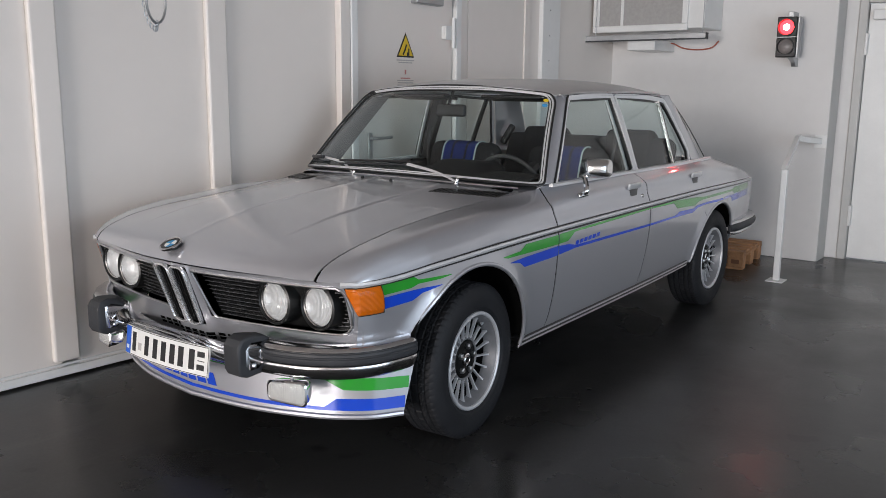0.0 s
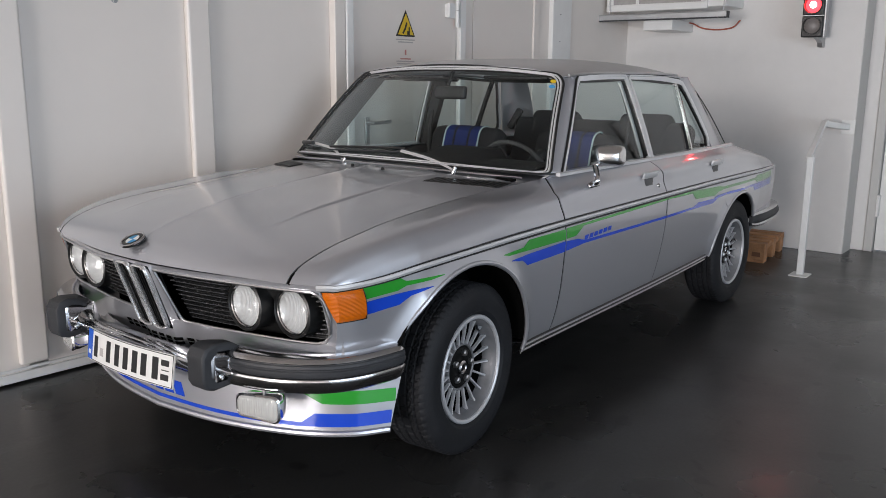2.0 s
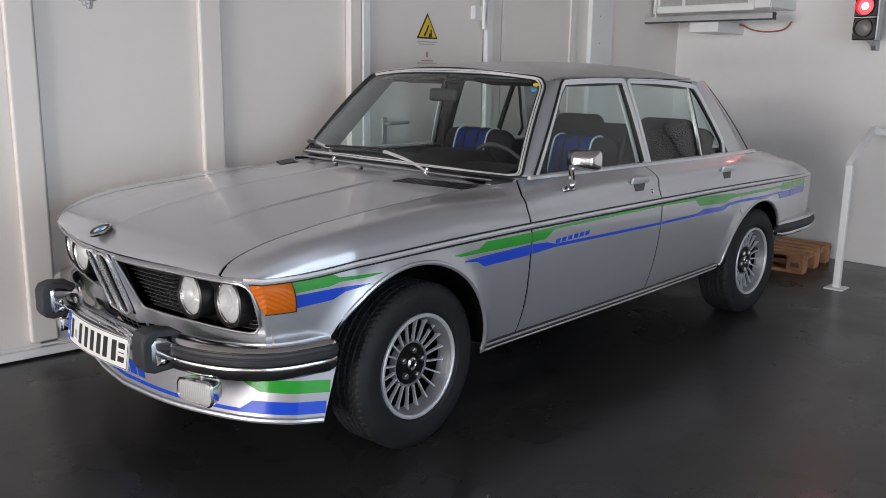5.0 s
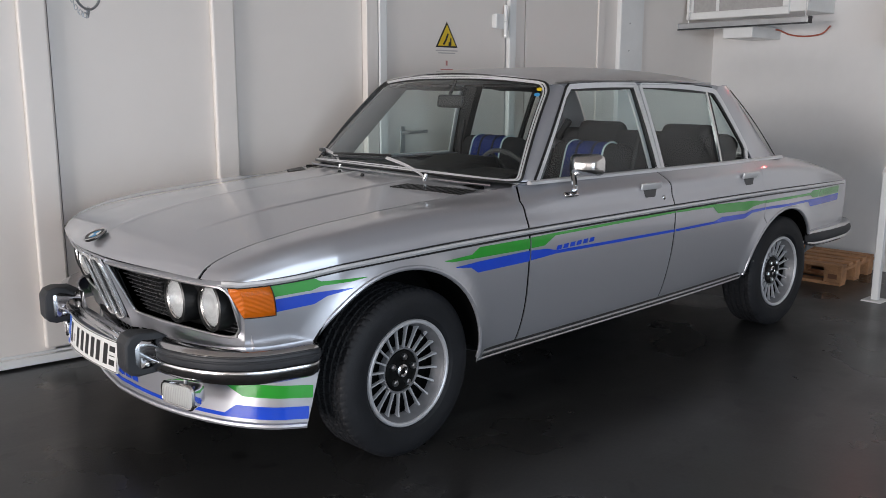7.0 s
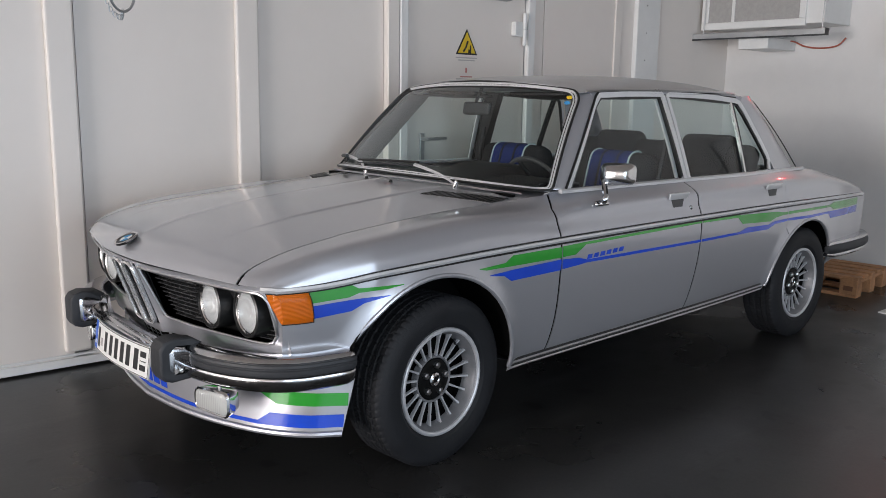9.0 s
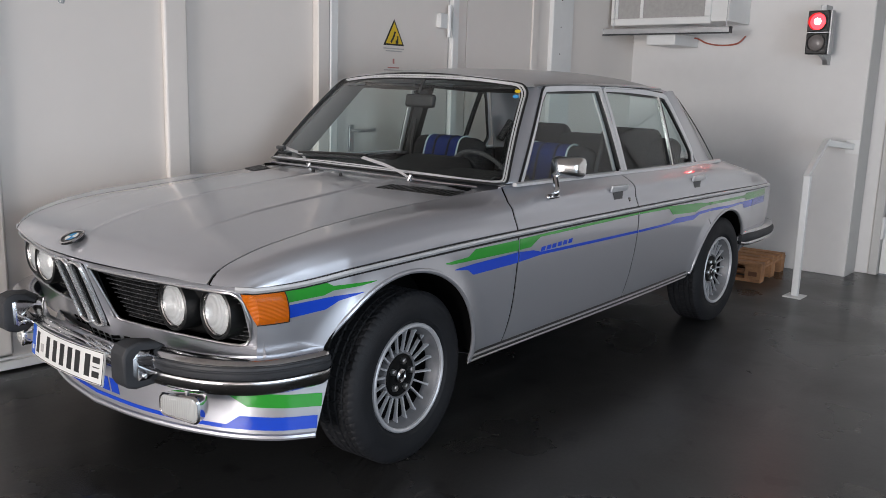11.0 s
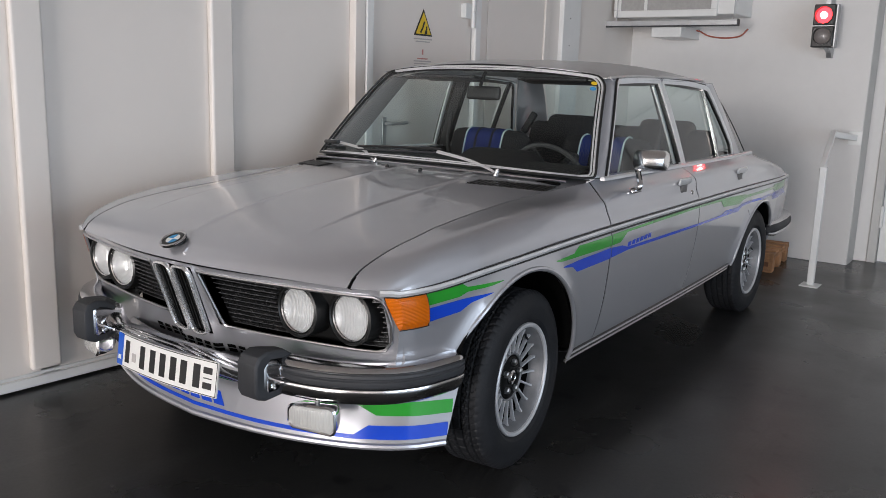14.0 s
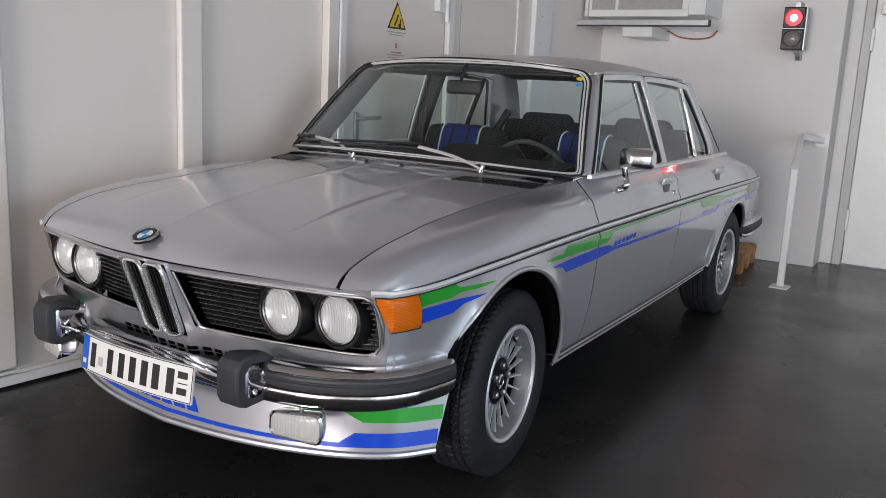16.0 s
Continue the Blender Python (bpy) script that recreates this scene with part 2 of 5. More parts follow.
def grid(rows, close_u=False, close_v=False, bm=None):
    """A sheet through rows of points."""
    bm = bm or bmesh.new()
    vs = [[bm.verts.new(p) for p in r] for r in rows]
    n, k = len(rows), len(rows[0])
    for i in range(n if close_u else n - 1):
        for j in range(k if close_v else k - 1):
            q = [vs[i][j], vs[(i + 1) % n][j], vs[(i + 1) % n][(j + 1) % k], vs[i][(j + 1) % k]]
            try:
                bm.faces.new(q)
            except ValueError:
                pass
    return bm


def capped(rows, bm=None):
    """A closed sweep: rows are rings."""
    bm = bm or bmesh.new()
    first = len(bm.verts)
    grid(rows, close_v=True, bm=bm)
    bm.verts.ensure_lookup_table()
    k, n = len(rows[0]), len(rows)
    bm.faces.new([bm.verts[first + i] for i in range(k)])
    bm.faces.new([bm.verts[first + (n - 1) * k + i] for i in reversed(range(k))])
    bmesh.ops.recalc_face_normals(bm, faces=bm.faces)
    return bm


def sweep(path, profile, up=(0, 0, 1), close=False, bm=None):
    """Sweeps a closed profile of (side, up) pairs along a path."""
    path = [Vector(p) for p in path]
    rows, up = [], Vector(up)
    for i, p in enumerate(path):
        a, b = path[max(0, i - 1)], path[min(len(path) - 1, i + 1)]
        if close:
            a, b = path[i - 1], path[(i + 1) % len(path)]
        d = (b - a).normalized()
        s = d.cross(up).normalized()
        u = s.cross(d)
        rows.append([p + s * q[0] + u * q[1] for q in profile])
    if close:
        bm = grid(rows, close_u=True, close_v=True, bm=bm)
        bmesh.ops.recalc_face_normals(bm, faces=bm.faces)
        return bm
    return capped(rows, bm)


def ring(r, n=8):
    return [(r * math.cos(2 * math.pi * i / n), r * math.sin(2 * math.pi * i / n)) for i in range(n)]


def oval(a, b, n=10):
    return [(a * math.cos(2 * math.pi * i / n), b * math.sin(2 * math.pi * i / n)) for i in range(n)]


def tube(path, r, n=8, up=(0, 0, 1), close=False, bm=None):
    return sweep(path, ring(r, n), up, close, bm)


def lathe(profile, n=48, m=None, bm=None):
    """Turns (radius, along) pairs round the y axis; along points to -y."""
    bm = bm or bmesh.new()
    rows = [[Vector((r * math.cos(2 * math.pi * i / n), -a, r * math.sin(2 * math.pi * i / n))) for r, a in profile] for i in range(n)]
    if m is not None:
        rows = [[m @ p for p in r] for r in rows]
    grid(rows, close_u=True, bm=bm)
    bmesh.ops.remove_doubles(bm, verts=bm.verts, dist=1e-6)
    bmesh.ops.recalc_face_normals(bm, faces=bm.faces)
    return bm


def smooth(points, n=8, close=False):
    """Catmull-Rom through points."""
    ps = [Vector(p) for p in points]
    k, out = len(ps), []
    for i in range(k if close else k - 1):
        if close:
            a, b, c, d = ps[i - 1], ps[i], ps[(i + 1) % k], ps[(i + 2) % k]
        else:
            b, c = ps[i], ps[i + 1]
            a = ps[i - 1] if i else b * 2 - c
            d = ps[i + 2] if i + 2 < k else c * 2 - b
        for j in range(n):
            t = j / n
            out.append(0.5 * (2 * b + (c - a) * t + (2 * a - 5 * b + 4 * c - d) * t * t + (3 * b - a - 3 * c + d) * t ** 3))
    if not close:
        out.append(ps[-1])
    return out


def table(xs, *cols):
    """A smooth function through rows of values."""
    xs = list(xs)

    def value(col, x):
        if x <= xs[0]:
            return col[0]
        if x >= xs[-1]:
            return col[-1]
        i = max(k for k in range(len(xs)) if xs[k] <= x)
        i = min(i, len(xs) - 2)
        h = xs[i + 1] - xs[i]
        t = (x - xs[i]) / h

        def slope(k):
            if k == 0 or k == len(xs) - 1:
                k0 = min(k, len(xs) - 2)
                return (col[k0 + 1] - col[k0]) / (xs[k0 + 1] - xs[k0])
            return (col[k + 1] - col[k - 1]) / (xs[k + 1] - xs[k - 1])
        m0, m1 = slope(i) * h, slope(i + 1) * h
        return (2 * t ** 3 - 3 * t * t + 1) * col[i] + (t ** 3 - 2 * t * t + t) * m0 + (3 * t * t - 2 * t ** 3) * col[i + 1] + (t ** 3 - t * t) * m1

    if len(cols) == 1:
        return lambda x: value(cols[0], x)
    return lambda x: [value(c, x) for c in cols]


def steps(a, b, n):
    return [a + (b - a) * i / n for i in range(n + 1)]


# ---- setting ----
HEIGHT = 2.95


def wall_y(x):
    """The panelled wall beside the car: it stands a little askew."""
    return 1.085 - 0.062 * (x + 0.6)


FAR_X = 4.62
floor = tagged(part("floor", boxes((-13.0, 6.2, -7.0, 2.2, -0.1, 0.0)), FLOOR), "dark grey sealed concrete garage floor, slightly glossy", "floor", kind="structure")
ceiling = tagged(part("ceiling", boxes((-13.0, 6.2, -7.0, 2.2, HEIGHT, HEIGHT + 0.1)), CEIL), "off-white garage ceiling", "ceiling", kind="structure")

# panelled wall: sheets between proud posts
wall_north = tagged(part("wall_north", bmesh.new(), None), "white sheet-metal panelled wall with upright posts", "wall", kind="structure")
askew = math.degrees(math.atan(-0.062))


def on_wall(x):
    return pose(x, wall_y(x), 0, 0, 0, askew)


POST_W = 0.125
post_edges = [-0.59 + 0.917 * k + (0.014 if k == 0 else 0) for k in range(-13, 2)]
bmp = boxes((-POST_W, 0, -0.036, 0.0, 0.085, HEIGHT))
post_mesh = mesh_of("wall_post", bmp, PANEL)
for xe in post_edges:
    if xe > 1.1:
        continue
    o = new("wall_post", post_mesh)
    o.parent = wall_north
    o.matrix_world = on_wall(xe)
    md = o.modifiers.new("bevel", "BEVEL")
    md.width, md.segments = 0.012, 3
for xe in post_edges:
    o = part("wall_sheet", boxes((0.009, min(0.917 - 0.06, 1.118 - xe), 0.0, 0.06, 0.03, HEIGHT)), PANEL, wall_north)
    o.matrix_world = on_wall(xe)
bmk = boxes((-12.9, 1.11, -0.012, 0.02, 0.010, 0.052), (-12.9, 1.11, -0.004, 0.02, 0.055, 0.07))
o = part("kick_rail", bmk, WHITE_METAL, wall_north, "", 0.004)
o.matrix_world = on_wall(0.0) @ pose(0, 0, 0)
o = part("wall_back", boxes((-13.2, 6.2, 0.10, 0.2, 0.0, HEIGHT)), PANEL, wall_north)
o.matrix_world = on_wall(0.0)

# wall with the steel door behind the cabin
DW = 0.945
wall_door = tagged(part("wall_door", boxes((1.12, 1.20, DW - 0.012, DW + 0.12, 0, HEIGHT), (2.34, 2.438, DW - 0.0, DW + 0.30, 0, HEIGHT), (2.448, 3.20, DW, DW + 0.30, 0, HEIGHT), (2.438, 2.448, DW + 0.012, DW + 0.30, 0, HEIGHT), (3.20, 3.27, DW - 0.014, DW + 0.30, 0, HEIGHT), (1.20, 2.34, DW, DW + 0.12, 2.16, HEIGHT)), PANEL, bevel=0.004), "white steel wall round the door", "wall", kind="structure")
door_1 = tagged(part("door_1", boxes((1.27, 2.262, DW + 0.008, DW + 0.06, 0.02, 2.12)), PANEL, bevel=0.004), "white steel service door, closed, with a lever handle", "door", kind="structure")
part("door_frame", boxes((1.205, 1.262, DW - 0.02, DW + 0.05, 0.0, 2.16), (2.274, 2.335, DW - 0.022, DW + 0.05, 0, 2.16), (1.262, 2.274, DW - 0.02, DW + 0.05, 2.125, 2.16)), WHITE_METAL, door_1, bevel=0.006)
for z in (0.24, 1.645):
    hg = part("hinge", tube([(2.226, DW - 0.030, z + 0.105), (2.226, DW - 0.030, z + 0.205)], 0.013, 14, up=(0, 1, 0)), WHITE_METAL, door_1)
    part("hinge_barrel", tube([(2.226, DW - 0.030, z), (2.226, DW - 0.030, z + 0.101)], 0.013, 14, up=(0, 1, 0)), WHITE_METAL, hg)
    part("hinge_leaf", boxes((2.14, 2.23, DW - 0.020, DW - 0.012, z + 0.055, z + 0.15), (2.14, 2.16, DW - 0.030, DW + 0.009, z + 0.06, z + 0.145)), WHITE_METAL, hg, "", 0.003)
h = part("lever_handle", tube(smooth([(1.385, DW, 1.055), (1.385, DW - 0.05, 1.055), (1.41, DW - 0.058, 1.056), (1.53, DW - 0.058, 1.06)], 5), 0.010), ZINC, door_1, "grey metal lever handle")
part("handle_plate", boxes((1.368, 1.404, DW - 0.006, DW + 0.009, 0.90, 1.09)), ZINC, h, "", 0.004)
part("door_closer", boxes((1.80, 2.09, DW - 0.05, DW + 0.01, 1.915, 1.985)), ZINC, door_1, "grey door closer", 0.008)

# recess and column in the corner; the recess shade is painted in dark grey
tagged(part("wall_recess", boxes((3.12, 3.60, DW + 0.30, DW + 0.40, 0, HEIGHT)), RECESS_SHADE), "grey-white recessed strip of wall, its shade put into a dark grey", "wall", kind="structure")
col = tagged(part("column", boxes((3.42, 3.70, DW - 0.045, DW + 0.30, 0, HEIGHT)), WHITE_METAL, bevel=0.006), "white sheet-metal column casing", "column", kind="structure")
part("recess_side_shade", boxes((3.405, 3.4195, DW + 0.004, DW + 0.29, 0, HEIGHT)), RECESS_SHADE, col, "thin dark sheet that paints shade on the recess side")
for z in (1.60, 1.80, 2.0, 1.4):
    part("screw", lathe([(0.0, 0.003), (0.004, 0.002), (0.005, 0.0)], 8, Matrix.Translation((3.53, DW - 0.045, z))), DARK, col)
part("recess_rod", tube([(3.255, DW + 0.06, 1.70), (3.425, DW + 0.06, 1.70)], 0.007), RUBBER, col)
tagged(part("wall_corner", boxes((3.70, FAR_X + 0.1, DW + 0.06, DW + 0.16, 0, HEIGHT)), PLASTER), "white plastered wall behind the column", "wall", kind="structure")

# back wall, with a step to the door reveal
wall_east = tagged(part("wall_east", boxes((FAR_X, FAR_X + 0.25, -1.035, 1.5, 0, HEIGHT)), PLASTER, bevel=0.005), "white plastered back wall", "wall", kind="structure")
DX = 4.90
# added slab: its grey darkens the wall's end face in place of shade
part("wall_end_shade", boxes((FAR_X + 0.012, DX - 0.014, -1.0385, -1.0345, 0, HEIGHT)), FRAME_GREY, wall_east, "thin grey slab that puts shade on the end face of the wall")
tagged(part("wall_east_b", boxes((DX, DX + 0.15, -1.13, -0.95, 0, HEIGHT), (DX, DX + 0.15, -2.35, -1.13, 2.12, HEIGHT), (DX, DX + 0.15, -7.0, -2.35, 0, HEIGHT)), PLASTER, bevel=0.005), "white plastered wall round the steel door", "wall", kind="structure")
door_2 = tagged(part("door_2", boxes((DX + 0.035, DX + 0.085, -2.27, -1.20, 0.01, 2.06)), WHITE_METAL, bevel=0.004), "white steel door, closed, in a grey frame", "door", kind="structure")
part("door_frame", boxes((DX - 0.012, DX + 0.07, -1.195, -1.132, 0, 2.118), (DX - 0.012, DX + 0.07, -2.345, -2.275, 0, 2.118), (DX - 0.012, DX + 0.07, -2.275, -1.195, 2.065, 2.118)), FRAME_GREY, door_2, bevel=0.005)
for z in (0.28, 1.66):
    part("hinge", boxes((DX - 0.02, DX + 0.034, -1.213, -1.190, z, z + 0.17)), WHITE_METAL, door_2, "", 0.006)
part("door_closer", boxes((DX - 0.05, DX + 0.03, -1.52, -1.24, 1.93, 2.01)), WHITE_METAL, door_2, "", 0.008)
# walls out of view
tagged(part("wall_south", boxes((-13.0, -5.1, -7.1, -7.0, 0, HEIGHT), (1.7, 6.2, -7.1, -7.0, 0, HEIGHT), (-5.1, 1.7, -7.1, -7.0, 2.9, HEIGHT)), PLASTER), "white plastered wall round the gate", "wall", kind="structure")
tagged(part("wall_west", boxes((-13.1, -13.0, -7.1, -4.8, 0, HEIGHT), (-13.1, -13.0, 0.7, 2.2, 0, HEIGHT), (-13.1, -13.0, -4.8, 0.7, 2.9, HEIGHT)), PLASTER), "white plastered wall round the front gate", "wall", kind="structure")


# ---- the car ----
car = thing("car", "silver classic four-door sedan with green and blue side stripes", "car")

# plan of the nose: leading edge by half-width
nose_x = table([0, 0.15, 0.30, 0.46, 0.60, 0.676, 0.74, 0.785, 0.81, 0.835, 0.87], [-0.818, -0.812, -0.79, -0.755, -0.722, -0.70, -0.67, -0.635, -0.60, -0.54, -0.42])
tail_x = table([0, 0.3, 0.6, 0.75, 0.80, 0.83, 0.87], [3.70, 3.69, 3.66, 3.60, 3.53, 3.44, 3.30])
trim_z = table([-0.85, -0.65, -0.37, 0.11, 0.59, 1.6, 2.4, 3.4, 3.7], [0.720, 0.722, 0.737, 0.756, 0.766, 0.775, 0.776, 0.764, 0.755])
half_w = table([-0.85, -0.80, -0.74, -0.65, -0.5, -0.3, 0.0, 0.6, 1.6, 2.4, 3.0, 3.4, 3.7], [0.780, 0.798, 0.808, 0.818, 0.834, 0.850, 0.860, 0.866, 0.870, 0.865, 0.850, 0.825, 0.790])
sill_z = table([-0.85, -0.40, 0.30, 0.45, 2.2, 3.0, 3.7], [0.43, 0.40, 0.275, 0.275, 0.318, 0.36, 0.42])
edge = table([-0.85, -0.82, -0.75, -0.6, -0.4, -0.2, 0.0, 0.2, 0.4, 0.62, 0.80, 1.1, 2.5, 2.84, 3.1, 3.4, 3.6, 3.7],
             [0.664, 0.665, 0.668, 0.670, 0.664, 0.648, 0.645, 0.650, 0.676, 0.722, 0.750, 0.763, 0.765, 0.712, 0.685, 0.67, 0.655, 0.64],
             [0.730, 0.757, 0.785, 0.817, 0.840, 0.858, 0.876, 0.892, 0.908, 0.926, 0.936, 0.939, 0.939, 0.936, 0.908, 0.864, 0.818, 0.778])
centre_z = table([-0.85, -0.83, -0.79, -0.72, -0.6, -0.4, -0.2, 0.0, 0.2, 0.45, 0.8, 2.5, 2.9, 3.2, 3.45, 3.6, 3.68, 3.7],
                 [0.738, 0.764, 0.791, 0.820, 0.850, 0.882, 0.904, 0.922, 0.938, 0.953, 0.97, 0.97, 0.958, 0.925, 0.882, 0.846, 0.810, 0.785])
SIDE_ROWS = 44


def stretch(s, w, z=0.722):
    """Bends the stations so that nose and tail follow their plans."""
    if s < -0.3:
        front = nose_x(w) + 0.25 * max(0.0, 0.722 - z)
        return front + (s + 0.85) / 0.55 * (-0.3 - front)
    if s > 3.1:
        return 3.1 + (s - 3.1) / 0.6 * (tail_x(w) - 3.1)
    return s


def side_section(s):
    """Half section from sill over the trim line up to the bonnet gap or belt: (half-width, height)."""
    w, zt, zs = half_w(s), trim_z(s), sill_z(s)
    ew, ez = edge(s)
    k = 1.0 if 0.62 < s < 2.75 else 0.0
    g = max(0.0, min(1.0, (0.55 - s) / 0.4))
    mid = [(w * 0.985 - 0.008 + 0.008 * g, zt + (ez - zt) * (0.36 + 0.14 * g)), (ew + (w - ew) * (0.66 + 0.02 * g), zt + (ez - zt) * (0.70 + 0.25 * g))]
    pts = [(w - 0.055, zs), (w - 0.030, zs + (zt - zs) * 0.16), (w - 0.008, zs + (zt - zs) * 0.50), (w + 0.003, zs + (zt - zs) * 0.80), (w, zt), *mid, (ew, ez)]
    return pts


def side_point(s, v, off=0.0, side=-1):
    """A point of the skin; v runs from 0 at the sill to 7 at the upper edge. off: metres proud of it."""
    pts = side_section(s)
    i = min(int(v), 6)
    t = v - i
    b, c = Vector(pts[i]), Vector(pts[i + 1])
    a = Vector(pts[i - 1]) if i else b * 2 - c
    d = Vector(pts[i + 2]) if i < 6 else c * 2 - b
    p = 0.5 * (2 * b + (c - a) * t + (2 * a - 5 * b + 4 * c - d) * t * t + (3 * b - a - 3 * c + d) * t ** 3)
    tg = 0.5 * ((c - a) + 2 * (2 * a - 5 * b + 4 * c - d) * t + 3 * (3 * b - a - 3 * c + d) * t * t)
    n = Vector((tg[1], -tg[0])).normalized()
    x = stretch(s, p[0], p[1])
    return Vector((x, side * (p[0] + n[0] * off), p[1] + n[1] * off))


def v_at(s, z):
    """The row of the skin at height z below the shoulder."""
    lo, hi = 0.0, 7.0
    for _ in range(24):
        m = (lo + hi) / 2
        if side_point(s, m)[2] < z:
            lo = m
        else:
            hi = m
    return lo


def s_at(x, w=0.86, z=0.722):
    lo, hi = -0.85, 3.7
    for _ in range(24):
        m = (lo + hi) / 2
        if stretch(m, w, z) < x:
            lo = m
        else:
            hi = m
    return lo


def s_of(x, z):
    """The station where the skin passes through x at height z."""
    lo, hi = -0.85, 3.7
    for _ in range(18):
        m = (lo + hi) / 2
        if side_point(m, v_at(m, z))[0] < x:
            lo = m
        else:
            hi = m
    return lo


ARCHES = ((-0.045, 0.315, 0.392), (2.665, 0.300, 0.375))


def seam_front(z):
    return 0.588 - 0.8 * max(0.0, 0.52 - z) ** 2 + 1.5 * max(0.0, z - 0.882)


def seam_middle(z):
    return 1.575 - 0.5 * max(0.0, 0.65 - z) ** 2 - 3.2 * max(0.0, z - 0.85) ** 2


def fixed(s):
    return lambda z: s


def side_panel(sa, sb, n, side, v0=0.0, v1=7.0, gap=0.005, gap_b=None):
    """A panel of the side between two seams, with the wheel arches cut out and their rims flared."""
    rows = []
    gap_b = gap if gap_b is None else gap_b
    vs = steps(v0, v1, SIDE_ROWS)
    za, zb = [side_point(sa(0.6), v)[2] for v in vs], [side_point(sb(0.6), v)[2] for v in vs]
    for i in range(n + 1):
        rows.append([side_point(sa(p) + gap + (sb(q) - sa(p) - gap - gap_b) * i / n, v, 0, side) for v, p, q in zip(vs, za, zb)])
    bm = grid(rows)
    if side > 0:
        bmesh.ops.reverse_faces(bm, faces=bm.faces)
    bmesh.ops.reverse_faces(bm, faces=bm.faces)
    for ax, az, r in ARCHES:
        dead = [v for v in bm.verts if math.hypot(v.co.x - ax, v.co.z - az) < r and v.co.z < 0.74]
        if not dead:
            continue
        bmesh.ops.delete(bm, geom=dead, context="VERTS")
        rim = {v for e in bm.edges if len(e.link_faces) == 1 for v in e.verts}
        for v in rim:
            d = math.hypot(v.co.x - ax, v.co.z - az)
            if d < r + 0.045 and v.co.z > 0.2:
                v.co.x, v.co.z = ax + (v.co.x - ax) / d * r, az + (v.co.z - az) / d * r
        for v in bm.verts:
            d = math.hypot(v.co.x - ax, v.co.z - az) - r
            if d < 0.07:
                v.co.y += side * 0.016 * (1 - max(0, d) / 0.07) ** 2
    return bm


def trim_path(side):
    """The side trim: it starts on the nose above the corner lamp."""
    return [Vector((nose_x(w) - 0.002, side * w, 0.724)) for w in (0.748, 0.762, 0.774)] + [side_point(s, 4.0, 0.004, side) for s in steps(-0.84, 3.64, 110)]


for side, nm in ((-1, "left"), (1, "right")):
    part("front_fender", side_panel(lambda z: -0.854, seam_front, 84, side), SILVER, car, solid=0.003)
    part("front_door", side_panel(seam_front, seam_middle, 30, side, v0=0.62), SILVER, car, solid=0.003)
    part("rear_door", side_panel(seam_middle, fixed(2.42), 44, side, v0=0.62, gap=0.0045, gap_b=0.0012), SILVER, car, solid=0.003)
    part("rear_fender", side_panel(fixed(2.419), fixed(3.70), 60, side, gap=0.001), SILVER, car, solid=0.003)
    # near-black tubes fill the door gaps and stand in for their shade
    for seam in (seam_front, seam_middle):
        part("door_gap_shade", tube([side_point(seam(side_point(seam(0.7), v)[2]), v, -0.0055, side) for v in steps(0.62, 7.0, 30)], 0.0048), DARK, car)
    # sill below the doors with its trim
    rows = [[side_point(s, v, 0, side) for v in steps(0, 0.60, 5)] + [side_point(s, 0, 0, side) + Vector((0, -side * 0.12, 0.02))] for s in steps(0.362, 2.30, 30)]
    part("sill", grid(rows), SILVER, car, solid=0.003)
    for v, r, mt in ((0.07, 0.006, SATIN), (0.25, 0.006, BLACK_TRIM), (0.42, 0.005, SATIN), (0.60, 0.005, BLACK_TRIM)):
        part("sill_trim", tube([side_point(s, v, 0.0015, side) for s in steps(0.36, 2.28, 24)], r), mt, car)
    # arch lips
    for ax, az, r in ARCHES:
        pts = []
        for i in range(41):
            a = math.radians(-8 + 196 * i / 40)
            x, z = ax + r * math.cos(a), az + r * math.sin(a)
            s = s_at(x)
            if z < sill_z(s) - 0.002:
                continue
            p = side_point(s, v_at(s, z), 0.013, side)
            pts.append((x, p[1], z))
        part("arch_lip", tube(pts, 0.009, 8, up=(0, 1, 0)), SILVER, car)
        inner = [[(ax + (r + 0.006) * math.cos(math.radians(a)), side * y, az + (r + 0.006) * math.sin(math.radians(a))) for y in (0.845, 0.70, 0.45)] for a in range(2 if ax < 1 else 26, 163, 8)]
        part("wheel_well", grid(inner), DARK, car)
    # chrome trim with a black line under it
    part("side_trim", sweep(trim_path(side), [(-0.005, -0.008), (0.005, -0.008), (0.0085, 0), (0.005, 0.008), (-0.005, 0.008)]), TRIM_LINE, car, "narrow chrome side trim")
    part("trim_insert", sweep([side_point(s, 3.875, 0.002, side) for s in steps(-0.80, 3.64, 110)], [(-0.004, -0.006), (0.004, -0.006), (0.0055, 0), (0.004, 0.006), (-0.004, 0.006)]), BLACK_TRIM, car)

    part("trim_edge", sweep([side_point(s, 4.16, 0.002, side) for s in steps(-0.80, 3.60, 110)], [(-0.004, -0.002), (0.004, -0.002), (0.004, 0.002), (-0.004, 0.002)]), BLACK_TRIM, car)

# bonnet and boot lid
def crease_line(s):
    return 0.386 - 0.05 * max(0.0, s + 0.5)


def crease(w, s):
    """Raised middle panel of the bonnet with a soft ridge along its centre line."""
    t = min(1, max(0, (crease_line(s) + 0.009 - w) / 0.018))
    k = min(1, max(0, (s + 0.70) / 0.45))
    ridge = 0.0036 * math.exp(-w / 0.016) * min(1, max(0, (s + 0.80) / 0.12))
    return 0.0048 * k * t * t * (3 - 2 * t) + ridge


